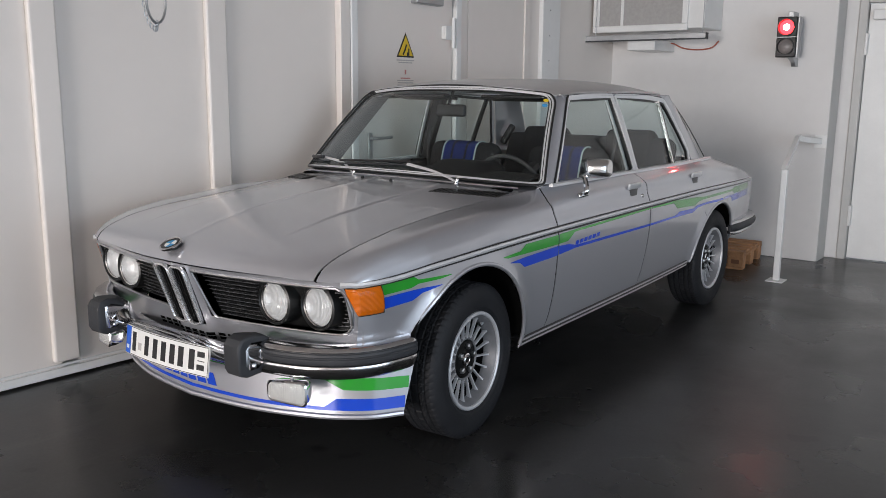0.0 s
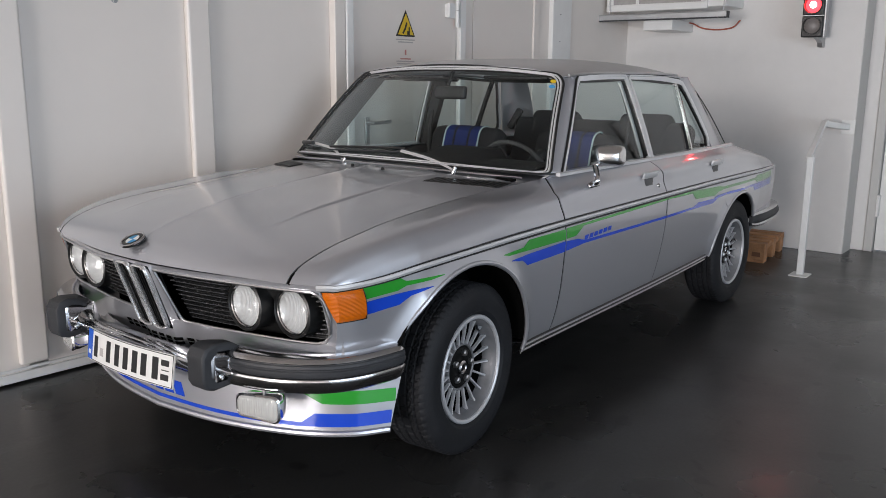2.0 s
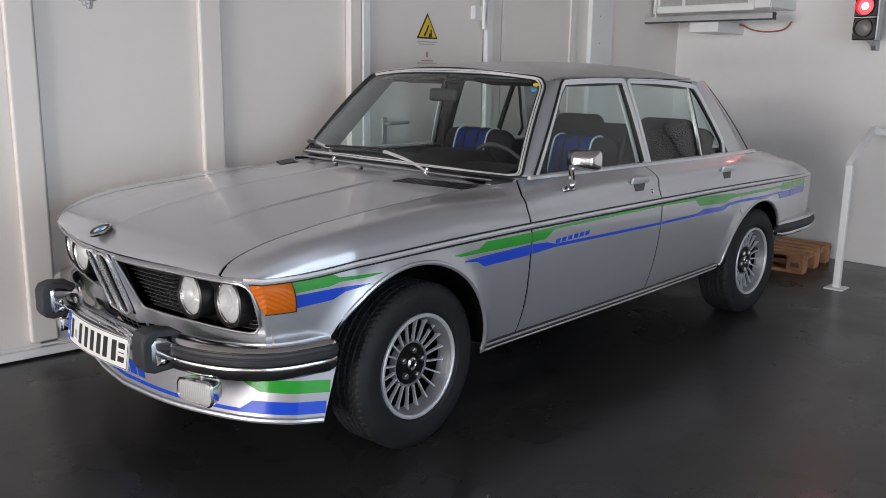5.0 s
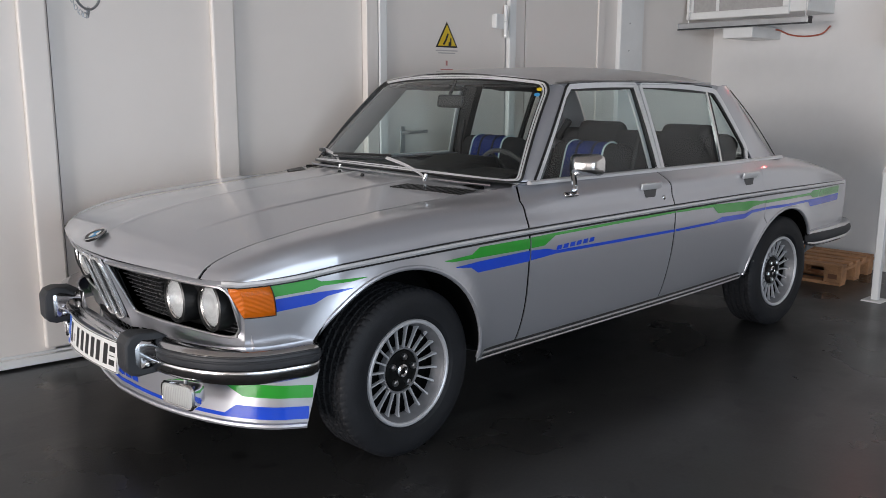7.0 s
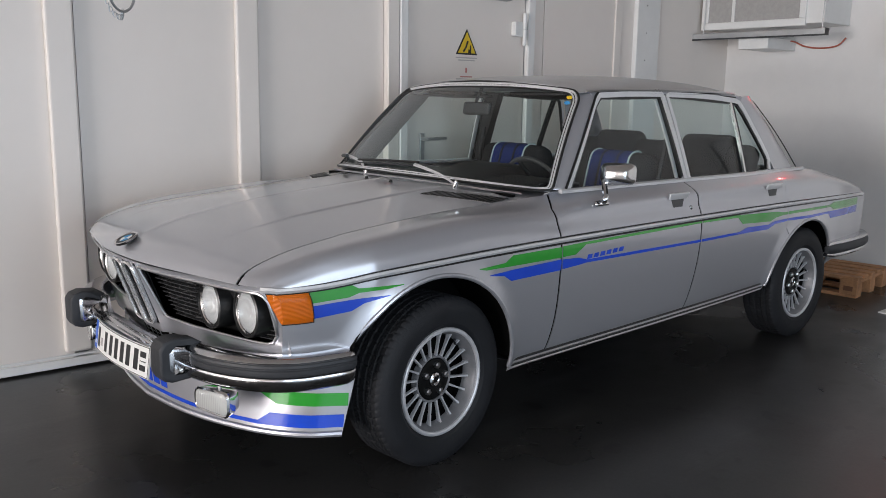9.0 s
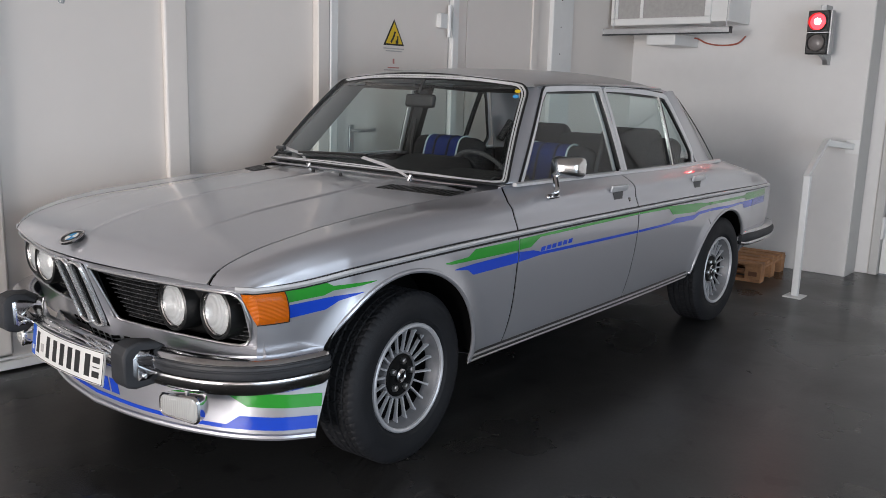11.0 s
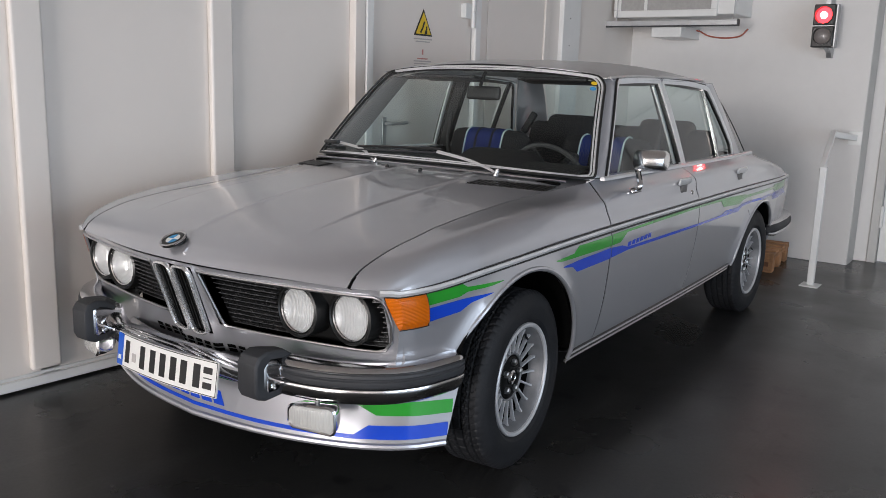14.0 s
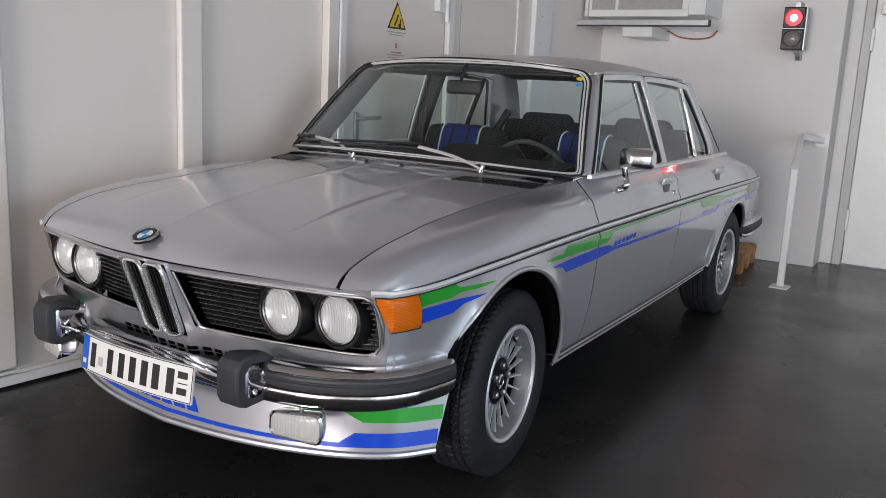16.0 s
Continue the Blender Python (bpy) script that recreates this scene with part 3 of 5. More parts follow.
def top_point(s, t, gap=0.006, cr=True):
    ew, ez = edge(s)
    w = (ew - gap) * t
    zc = centre_z(s)
    z = ez + (zc - ez) * (1 - abs(t) ** 2.2)
    if cr and s > -0.84:
        z += crease(abs(w), s) * min(1, (s + 0.84) / 0.1)
    return Vector((stretch(s, abs(w)), w, z))


def cowl_s(t):
    """Rear edge of the bonnet: bowed, in front of the windscreen."""
    return 0.36 + 0.16 * t * t


def hood_column(q, f):
    """Spreads the columns so that some of them run along the crease."""
    t = abs(q)
    for _ in range(4):
        s = -0.85 + f * (cowl_s(t) + 0.85)
        w = edge(s)[0] - 0.006
        a, b = (crease_line(s) - 0.009) / w, (crease_line(s) + 0.009) / w
        if abs(q) < 0.55:
            t = a * (abs(q) / 0.55) ** 1.15
        elif abs(q) < 0.65:
            t = a + (b - a) * (abs(q) - 0.55) / 0.10
        else:
            t = b + (1 - b) * (abs(q) - 0.65) / 0.35
    return math.copysign(t, q)


rows = []
for i in range(61):
    f = (i / 60) ** 1.35
    row = []
    for q in steps(-1, 1, 120):
        t = hood_column(q, f)
        row.append(top_point(-0.85 + f * (cowl_s(t) + 0.85), t))
    rows.append(row)
hood = part("hood", grid(rows), SILVER, car, solid=0.004, sharp=1.2)
rows = [[top_point(cowl_s(t) + 0.004 + f * (0.16 + 0.12 * t * t), t, 0.0, False) - Vector((0, 0, 0.002 + 0.004 * f)) for t in steps(-1, 1, 40)] for f in steps(0, 1, 5)]
part("cowl", grid(rows), SILVER, car, solid=0.004)
rows = [[top_point(s, t, 0.004, False) for t in steps(-1, 1, 30)] for s in steps(2.66, 3.7, 28)]
part("boot_lid", grid(rows), SILVER, car, solid=0.004)
rows = [[(tail_x(abs(w)) - 0.012 - 0.03 * (0.83 - z), w, z) for z in steps(0.40, 0.775, 8)] for w in steps(-0.74, 0.74, 40)]
part("rear_panel", grid(rows), SILVER, car, solid=0.004)
rows = [[(x, w, 0.30) for w in steps(-0.60, 0.60, 4)] for x in steps(-0.38, 3.4, 8)]
part("underbody", grid(rows), DARK, car, solid=0.01)
part("engine_bay", boxes((-0.50, 0.30, -0.62, 0.62, 0.30, 0.70)), DARK, car)
part("boot_floor", boxes((2.9, 3.55, -0.60, 0.60, 0.36, 0.80)), DARK, car)

# near-black tube as the shade in the gap beside the bonnet
for side in (-1, 1):
    part("hood_gap_shade", tube([side_point(s, 7.0, -0.006, side) for s in steps(-0.845, 0.56, 60)], 0.0055), DARK, car)
# greenhouse
belt_w, top_w, BELT_Z, TOP_Z = 0.752, 0.612, 0.945, 1.338


def side_glass(x, z, off=0.0, side=-1):
    t = (z - BELT_Z) / (TOP_Z - BELT_Z)
    w = belt_w + (top_w - belt_w) * t + 0.020 * t * (1 - t)
    tuck = 0.05 * max(0, (x - 2.0)) ** 2
    return Vector((x, side * (w - tuck + off), z))


WS_T = table([0, 0.3, 0.5, 0.60], [0.905, 0.918, 0.940, 0.965])
WS_B = table([0, 0.3, 0.55, 0.70, 0.745], [0.420, 0.455, 0.530, 0.610, 0.655])


def screen(u, f):
    """The windscreen: u from -1 to 1 across, f from 0 at the base to 1 at the top."""
    wb, wt = (0.742, 0.612) if u < 0 else (0.770, 0.602)
    w = u * (wb + (wt - wb) * f)
    xb, xt = WS_B(abs(u) * 0.745), WS_T(abs(u) * 0.60)
    zb, zt = 0.972 - 0.030 * u * u, 1.373 - 0.036 * u * u
    return Vector((xb + (xt - xb) * f - 0.010 * math.sin(math.pi * f), w, zb + (zt - zb) * f + 0.006 * math.sin(math.pi * f)))


def rear_screen(u, f):
    wb, wt = 0.700, 0.568
    w = u * (wb + (wt - wb) * f)
    xb, xt = 2.90 - 0.12 * u * u, 2.52 - 0.06 * u * u
    zb, zt = 0.968 - 0.024 * u * u, 1.352 - 0.034 * u * u
    return Vector((xb + (xt - xb) * f + 0.012 * math.sin(math.pi * f), w, zb + (zt - zb) * f + 0.010 * math.sin(math.pi * f)))


def pane(name, rows, label=""):
    o = part(name, grid(rows), GLASS, car, label)
    o.visible_shadow = False
    return o


def screen_edge(f):
    """How far out the opening reaches at height f: rounded at the top, tighter at the foot."""
    if f > 0.87:
        return 1 - 0.085 * (1 - math.sqrt(max(0.0, 1 - ((f - 0.87) / 0.13) ** 2)))
    if f < 0.05:
        return 1 - 0.025 * (1 - math.sqrt(max(0.0, 1 - ((0.05 - f) / 0.05) ** 2)))
    return 1.0


UPS = [0.0, 0.01, 0.025, 0.05] + steps(0.12, 0.84, 9) + [0.87, 0.90, 0.925, 0.945, 0.96, 0.975, 0.985, 0.993, 1.0]
pane("windscreen", [[screen(g * screen_edge(f), 0.015 + 0.97 * f) for g in steps(-0.985, 0.985, 24)] for f in UPS], "clear laminated windscreen glass")
pane("rear_screen", [[rear_screen(u, f) for u in steps(-0.95, 0.95, 20)] for f in steps(0.05, 0.95, 8)])
# roof between the gutters
roof_c = table([0.90, 1.1, 1.4, 1.8, 2.2, 2.5], [1.380, 1.406, 1.424, 1.424, 1.402, 1.354])
roof_e = table([0.96, 1.1, 1.4, 1.8, 2.2, 2.45], [1.338, 1.348, 1.353, 1.354, 1.346, 1.318])
rows = []
for i in range(31):
    f = i / 30
    row = []
    for u in steps(-1, 1, 36):
        x0, x1 = WS_T(abs(u) * 0.60) - 0.004, 2.485 - 0.06 * u * u
        x = x0 + (x1 - x0) * f
        w = u * (0.618 - 0.08 * max(0, f - 0.55) ** 1.5 * 2.2)
        ze, zc = roof_e(x), roof_c(x)
        row.append((x, w, ze + (zc - ze) * (1 - abs(u) ** 3.6)))
    rows.append(row)
part("roof", grid(rows), ROOF_PAINT, car, solid=0.004)
rows = [[(p[0], p[1] * 0.97, p[2] - 0.03) for p in r[2:-2]] for r in rows[1:-1]]
part("headliner", grid(rows), HEADLINER, car, solid=0.004)

DLO_TOP = table([1.03, 1.3, 1.57, 1.9, 2.2, 2.30], [1.326, 1.336, 1.337, 1.332, 1.312, 1.296])
for side in (-1, 1):
    def sg(x, z, off=0.0):
        return side_glass(x, z, off, side)
    # A pillar between windscreen and door glass
    out = Vector((-0.35, side * 0.72, 0.6))
    rows = []
    for f in UPS:
        a = screen(side * screen_edge(f), f)
        d = sg(0.708 + 0.336 * f, 0.944 + 0.386 * f, 0.012)
        m_ = a.lerp(d, 0.5) + out * 0.007
        rows.append([a - out * 0.012, a + out * 0.002, a.lerp(m_, 0.5) + out * 0.003, m_, m_.lerp(d, 0.55) + out * 0.002, d, d - Vector((-0.01, side * 0.02, 0))])
    part("a_pillar", grid(rows), SILVER, car)
    part("pillar_seal", tube([sg(0.712 + 0.336 * f, 0.944 + 0.386 * f, 0.015) for f in steps(0.0, 0.985, 10)] + [sg(x, DLO_TOP(x) + 0.0155, 0.013) for x in steps(1.075, 2.2, 16)], 0.0058), BLACK_TRIM, car)
    rows = [[screen(side * 0.985, f) + Vector((0.012, -side * 0.002, -0.012)), screen(side * 0.972, f) + Vector((0.05, -side * 0.004, -0.02)), sg(0.80 + 0.315 * f, 0.935 + 0.385 * f, -0.03)] for f in steps(0, 1, 8)]
    part("pillar_trim", grid(rows), FRONT_TRIM, car, solid=0.004)
    # C pillar
    rows = []
    for f in steps(0, 1.06, 10):
        a = sg(2.475 - 0.215 * f, 0.942 + 0.37 * f, 0.0)
        d = rear_screen(side * 0.97, f)
        b = a.lerp(d, 0.45) + Vector((0.02, side * (0.004 + 0.030 * f), 0.0))
        rows.append([a, a.lerp(b, 0.5) + Vector((0, side * (0.002 + 0.006 * f), 0)), b, b.lerp(d, 0.55) + Vector((0.012, side * (0.004 + 0.008 * f), 0)), d])
    part("c_pillar", grid(rows), SILVER, car, solid=0.01)
    part("rear_screen_seal", tube([rear_screen(side * 0.985, f) + Vector((0.004, side * 0.012, 0.004)) for f in steps(0.0, 0.97, 10)], 0.0028), BLACK_TRIM, car)
    # belt: between the glass and the door skin
    rows = [[side_point(s, 7.0, 0, side), sg(s, 0.944, 0.008), sg(s, 0.944, -0.05)] for s in steps(0.63, 2.80, 40)]
    part("belt_rail", grid(rows), SILVER, car, solid=0.006)
    part("belt_trim", sweep([sg(x, 0.943, 0.016) for x in steps(0.68, 2.80, 40)], [(-0.010, -0.008), (0.010, -0.008), (0.011, 0.004), (0, 0.009), (-0.011, 0.004)]), TRIM_LINE, car, "chrome strip under the side windows")
    # roof gutter
    gut = [Vector((x, side * (0.632 - 0.06 * max(0, (x - 1.9) / 0.6) ** 1.5), roof_e(x) + 0.002)) for x in steps(0.975, 2.44, 20)] + [sg(2.29, 1.318, 0.016).lerp(rear_screen(side * 0.98, f), 0.75) + Vector((0.01, side * 0.02, 0)) for f in (0.80, 0.6, 0.4, 0.2, 0.06)]
    part("roof_gutter", tube(gut[:18], 0.006), SATIN, car, "roof gutter strip")
    # door window frames: bright channels
    A0, A1 = (0.735, 0.948), (1.055, 1.324)
    fr = [sg(*A0, 0.006), *[sg(A0[0] + (A1[0] - A0[0]) * f, A0[1] + (A1[1] - A0[1]) * f, 0.006) for f in (0.3, 0.6, 0.9)]] + [sg(x, DLO_TOP(x), 0.006) for x in steps(1.075, 1.545, 8)] + [sg(1.552 + 0.030 * f, 1.335 - 0.388 * f, 0.006) for f in steps(0.02, 1, 6)]
    part("window_frame", sweep(fr, [(-0.012, -0.008), (0.012, -0.008), (0.012, 0.006), (-0.012, 0.006)], up=(0, 1, 0)), TRIM_LINE, car)
    part("window_seal", sweep([p + (Vector((1.32, p.y, 1.12)) - p).normalized() * 0.017 - Vector((0, side * 0.004, 0)) for p in fr], [(-0.008, -0.006), (0.008, -0.006), (0.008, 0.006), (-0.008, 0.006)], up=(0, 1, 0)), BLACK_TRIM, car)
    fr = [sg(1.612, 0.948, 0.006)] + [sg(1.612 - 0.027 * f, 0.948 + 0.38 * f, 0.006) for f in (0.35, 0.7, 1.0)] + [sg(x, DLO_TOP(x), 0.006) for x in steps(1.60, 2.20, 8)] + [sg(2.232, 1.302, 0.006), sg(2.27, 1.25, 0.006), sg(2.345, 1.12, 0.006), sg(2.397, 1.03, 0.006), sg(2.406, 1.0, 0.006), sg(2.39, 0.952, 0.006)]
    part("window_frame", sweep(fr, [(-0.012, -0.008), (0.012, -0.008), (0.012, 0.006), (-0.012, 0.006)], up=(0, 1, 0)), TRIM_LINE, car)
    part("window_seal", sweep([p + (Vector((1.95, p.y, 1.10)) - p).normalized() * 0.017 - Vector((0, side * 0.004, 0)) for p in fr], [(-0.008, -0.006), (0.008, -0.006), (0.008, 0.006), (-0.008, 0.006)], up=(0, 1, 0)), BLACK_TRIM, car)
    part("quarter_bar", sweep([sg(2.152 - 0.018 * f, 1.318 - 0.368 * f, 0.004) for f in steps(0, 1, 5)], [(-0.008, -0.006), (0.008, -0.006), (0.008, 0.006), (-0.008, 0.006)], up=(0, 1, 0)), BRIGHT, car)
    part("quarter_seal", sweep([sg(2.170 - 0.018 * f, 1.312 - 0.362 * f, -0.004) for f in steps(0, 1, 5)], [(-0.010, -0.010), (0.010, -0.010), (0.010, 0.006), (-0.010, 0.006)], up=(0, 1, 0)), BLACK_TRIM, car)
    part("b_pillar", grid([[sg(1.548 + 0.030 * f, 1.337 - 0.39 * f, -0.010), sg(1.625, 1.337 - 0.39 * f, -0.010)] for f in steps(0, 1, 5)]), BLACK_TRIM, car, solid=0.012)
    part("frame_edge", sweep([sg(1.520 + 0.030 * f, 1.325 - 0.375 * f, -0.016) for f in steps(0, 1, 5)], [(-0.008, -0.005), (0.008, -0.005), (0.008, 0.005), (-0.008, 0.005)], up=(0, 1, 0)), TRIM_LINE, car)
    part("pillar_cover", grid([[sg(1.545 + 0.035 * f, 1.335 - 0.40 * f, -0.030), sg(1.60, 1.335 - 0.40 * f, -0.060), sg(1.66, 1.335 - 0.40 * f, -0.045)] for f in steps(0, 1, 5)]), PILLAR_TRIM, car, solid=0.006)
    part("roof_rail", grid([[sg(x, DLO_TOP(x) + 0.004, -0.008), (x, side * 0.622, roof_e(x) - 0.004)] for x in steps(1.02, 2.26, 20)]), SILVER, car, solid=0.012)
    # side glass
    rows = [[sg(A0[0] + (A1[0] - A0[0]) * f + (1.565 - A0[0] - (A1[0] - A0[0]) * f) * g, 0.945 + (DLO_TOP(1.3) - 0.945) * f, -0.010) for g in steps(0, 1, 10)] for f in steps(0, 1, 6)]
    pane("front_door_glass", rows)
    rows = [[sg(1.60 + (2.405 - 0.19 * f - 1.60) * g, 0.945 + (1.318 - 0.945) * f, -0.010) for g in steps(0, 1, 10)] for f in steps(0, 1, 6)]
    pane("rear_door_glass", rows)

# windscreen surround: bright bead and rubber
loop = [screen(u, 0.0) for u in steps(-0.95, 0.95, 24)] + [screen(screen_edge(f), f) for f in UPS[1:-1]] + [screen(u, 1.0) for u in steps(0.90, -0.90, 24)] + [screen(-screen_edge(f), f) for f in reversed(UPS[1:-1])]
mid = Vector((0.72, 0, 1.18))
nrm = Vector((-0.7, 0, 0.72))
bright = loop[25 + len(UPS) - 2:] + loop[:25]


def inset(path, d, up):
    return [p + (mid - p).normalized() * d + nrm * up for p in path]


part("windscreen_bead", tube(inset(bright, 0.0, 0.006), 0.0052, 8, up=nrm), TRIM_LINE, car, "bright windscreen bead")
part("windscreen_bead", tube(inset(bright, 0.0135, 0.005), 0.0046, 8, up=nrm), TRIM_LINE, car, "bright windscreen bead")
part("windscreen_rubber", tube(inset(loop, 0.0075, 0.003), 0.0048, 8, up=nrm, close=True), BLACK_TRIM, car)
part("windscreen_rubber", tube(inset(loop, 0.0205, 0.002), 0.0050, 8, up=nrm, close=True), BLACK_TRIM, car)
part("cowl_trim", tube([screen(u, 0.0) + Vector((-0.033, 0, -0.015)) for u in steps(-0.90, 0.95, 24)], 0.0042), SATIN, car)
part("windscreen_line", tube([p + (p - mid).normalized() * 0.0105 + nrm * 0.0062 for p in loop], 0.0055, 8, up=nrm, close=True), BLACK_TRIM, car)


nose_lean = table([0, 0.086, 0.105, 0.16, 0.40, 0.66, 0.80], [0.36, 0.36, 0.42, 0.455, 0.36, 0.28, 0.25])


def nose(w, z, off=0.0):
    """The face of the nose under the bonnet edge; it leans back towards the bumper, most in the middle."""
    return Vector((nose_x(abs(w)) + 0.010 + (0.722 - z) * nose_lean(min(0.8, abs(w))) - off, w, z))


GR_IN, GR_OUT = 0.118, 0.746


def grille_low(w):
    return 0.524 + 0.012 * (abs(w) - 0.13) / 0.53


def grille_top(w):
    return 0.712 - 0.004 * (abs(w) / 0.7)


# silver face: strips under the bonnet, under the grilles, between them and out to the corners
for side in (-1, 1):
    rows = [[nose(side * w, z) for z in steps(0.40, grille_low(w) if w > 0.0885 else 0.486, 6)] for w in [0, 0.03, 0.06, 0.08, 0.088, 0.089, 0.10, 0.122, 0.135] + steps(0.15, 0.776, 26)]
    part("nose_panel", grid(rows), SILVER, car, solid=0.003)
    rows = [[nose(side * w, z) for z in steps(grille_top(w) if w > 0.0885 else 0.719, 0.729, 3)] for w in [0, 0.04, 0.08, 0.088, 0.089, 0.12] + steps(0.15, 0.776, 26)]
    part("nose_edge", grid(rows), SILVER, car, solid=0.003)
    rows = [[nose(side * w, z) for z in steps(grille_low(w) - 0.001, grille_top(w) + 0.001, 8)] for w in steps(0.089, GR_IN, 6)]
    part("nose_centre", grid(rows), SILVER, car, solid=0.003)
    rows = [[nose(side * (GR_OUT + (0.777 - GR_OUT) * g + 0.012 * (2 * f - 1) ** 4 * (1 - g) * -1), grille_low(GR_OUT) - 0.001 + (grille_top(GR_OUT) - grille_low(GR_OUT) + 0.002) * f) for f in steps(0, 1, 10)] for g in steps(0, 1, 6)]
    part("nose_corner", grid(rows), SILVER, car, solid=0.003)
    # side grille: backing, slats and bright frame
    rows = [[nose(side * w, z, -0.068) for z in steps(grille_low(w) - 0.01, grille_top(w) + 0.01, 4)] for w in steps(GR_IN - 0.02, GR_OUT + 0.02, 20)]
    gr = part("grille", grid(rows), BLACK_TRIM, car, "black slatted side grille", solid=0.004)
    for k in range(11):
        f = (k + 0.5) / 11
        dz = grille_low(0.5) + (grille_top(0.5) - grille_low(0.5)) * f - 0.627
        cut = math.sqrt(max(0.0, 0.088 ** 2 - dz * dz))
        for w0, w1 in ((GR_IN + 0.026 * (1 - f), 0.448 - cut), (0.625 + cut, GR_OUT - 0.006 + 0.012 * math.sin(math.pi * f))):
            path = [nose(side * w, grille_low(w) + (grille_top(w) - grille_low(w)) * f, -0.044) for w in steps(w0, w1, 10)]
            part("slat", sweep(path, [(-0.010, -0.0012), (0.008, -0.0030), (0.010, -0.0016), (0.010, 0.0004), (-0.010, 0.0014)]), SLAT, gr)
    rows = [[nose(side * w, grille_low(w) + (grille_top(w) - grille_low(w)) * h_, -0.060) for h_ in steps(0, 1, 6)] for w in steps(0.40, GR_OUT, 8)]
    part("lamp_plate", grid(rows), BLACK_TRIM, gr, solid=0.003)
    fr = [nose(side * w, grille_top(w), 0.003) for w in steps(GR_IN, GR_OUT - 0.02, 16)] + [nose(side * (GR_OUT + d), z, 0.003) for d, z in ((-0.004, 0.700), (0.006, 0.68), (0.013, 0.62), (0.006, 0.57), (-0.012, 0.545))] + [nose(side * w, grille_low(w), 0.003) for w in steps(GR_OUT - 0.035, GR_IN + 0.034, 16)] + [nose(side * (GR_IN + d), z, 0.003) for d, z in ((0.023, 0.532), (0.018, 0.550), (0.003, 0.69), (0.0, 0.705))]
    part("grille_frame", tube(fr, 0.0050, 8, up=(1, 0, 0), close=True), SATIN, gr)
    # twin headlamps in black tunnels
    for w, x in ((0.448, -0.692), (0.625, -0.652)):
        m = Matrix.Translation((x, side * w, 0.627)) @ pose(0, 0, 0, 0, 0, -90)
        hl = part("headlamp", lathe([(0.0, 0.012), (0.030, 0.0105), (0.053, 0.006), (0.066, -0.001), (0.0685, -0.005)], 40, m), LAMP_GLASS, car, "round clear-glass headlamp")
        part("reflector", lathe([(0.0675, -0.006), (0.060, -0.022), (0.042, -0.040), (0.014, -0.050), (0.011, -0.026), (0.0, -0.022)], 40, m), REFLECTOR, hl)
        part("lamp_rim", lathe([(0.0665, 0.001), (0.0695, 0.004), (0.0735, 0.0), (0.0735, -0.02), (0.067, -0.02)], 40, m), BRIGHT, hl)
        part("lamp_tunnel", lathe([(0.0735, -0.02), (0.0742, 0.005), (0.0772, 0.009), (0.0835, 0.005), (0.0850, -0.07), (0.0, -0.072)], 40, m), BLACK_TRIM, hl)
    # amber corner lamp, wrapped from the nose to the fender
    def corner(u, z, off=0.0):
        f_ = (0.709 - z) / 0.099
        u = 0.34 * f_ + u * (1 - 0.34 * f_)
        if u < 0.36:
            return nose(side * (0.752 + 0.025 * u / 0.36), z, 0.002 + off)
        x0 = stretch(-0.85, 0.779, z)
        x = x0 + (-0.560 + 0.024 * f_ - x0) * (u - 0.36) / 0.64
        s = s_at(x, 0.79, z)
        return side_point(s, v_at(s, z), off + 0.001, side)
    rows = [[corner(u, z, 0.011 if 0 < j < 6 and 0 < i < 16 else 0.001) for j, z in enumerate(steps(0.610, 0.709, 6))] for i, u in enumerate(steps(0, 1, 16))]
    bl = part("indicator", grid(rows), AMBER, car, "amber corner indicator lens")
    rim_ = [corner(0, z, 0.002) for z in steps(0.610, 0.709, 5)] + [corner(u, 0.709, 0.002) for u in steps(0.1, 1, 9)] + [corner(1, z, 0.002) for z in steps(0.69, 0.610, 4)] + [corner(u, 0.610, 0.002) for u in steps(0.9, 0.1, 8)]
    part("lens_seal", tube(rim_, 0.0019, 6, close=True), BLACK_TRIM, bl)
    # bumper guard: a rubber shoe, open to the rear, round a bright core
    bm = bmesh.new()
    rows = []
    for yo, g in ((0.040, 0.0), (0.036, 1.0), (0.0, 1.0), (-0.036, 1.0), (-0.042, 0.0)):
        e = 0.006 * (1 - g)
        x0, z0, z1 = -0.880 + e, 0.389 + e, 0.536 - e
        back = -0.735 - (0.03 if yo > 0.02 else 0)
        ring_ = [(back, z1 - 0.028), (back - 0.035, z1 - 0.006), (x0 + 0.045, z1), (x0 + 0.014, z1 - 0.010), (x0, z1 - 0.032), (x0, z0 + 0.032), (x0 + 0.012, z0 + 0.010), (x0 + 0.04, z0), (back - 0.03, z0 + 0.004), (back, z0 + 0.018),
                 (back, z0 + 0.030), (back - 0.03, z0 + 0.020), (x0 + 0.045, z0 + 0.020), (x0 + 0.026, z0 + 0.040), (x0 + 0.026, z1 - 0.042), (x0 + 0.05, z1 - 0.020), (back - 0.03, z1 - 0.026), (back, z1 - 0.040)]
        rows.append([(x, side * 0.430 - side * yo, z) for x, z in ring_])
    capped(rows, bm)
    orr = part("overrider", bm, RUBBER, car, "black rubber bumper guard with a chrome core", 0.004)
    bm = bmesh.new()
    rows = []
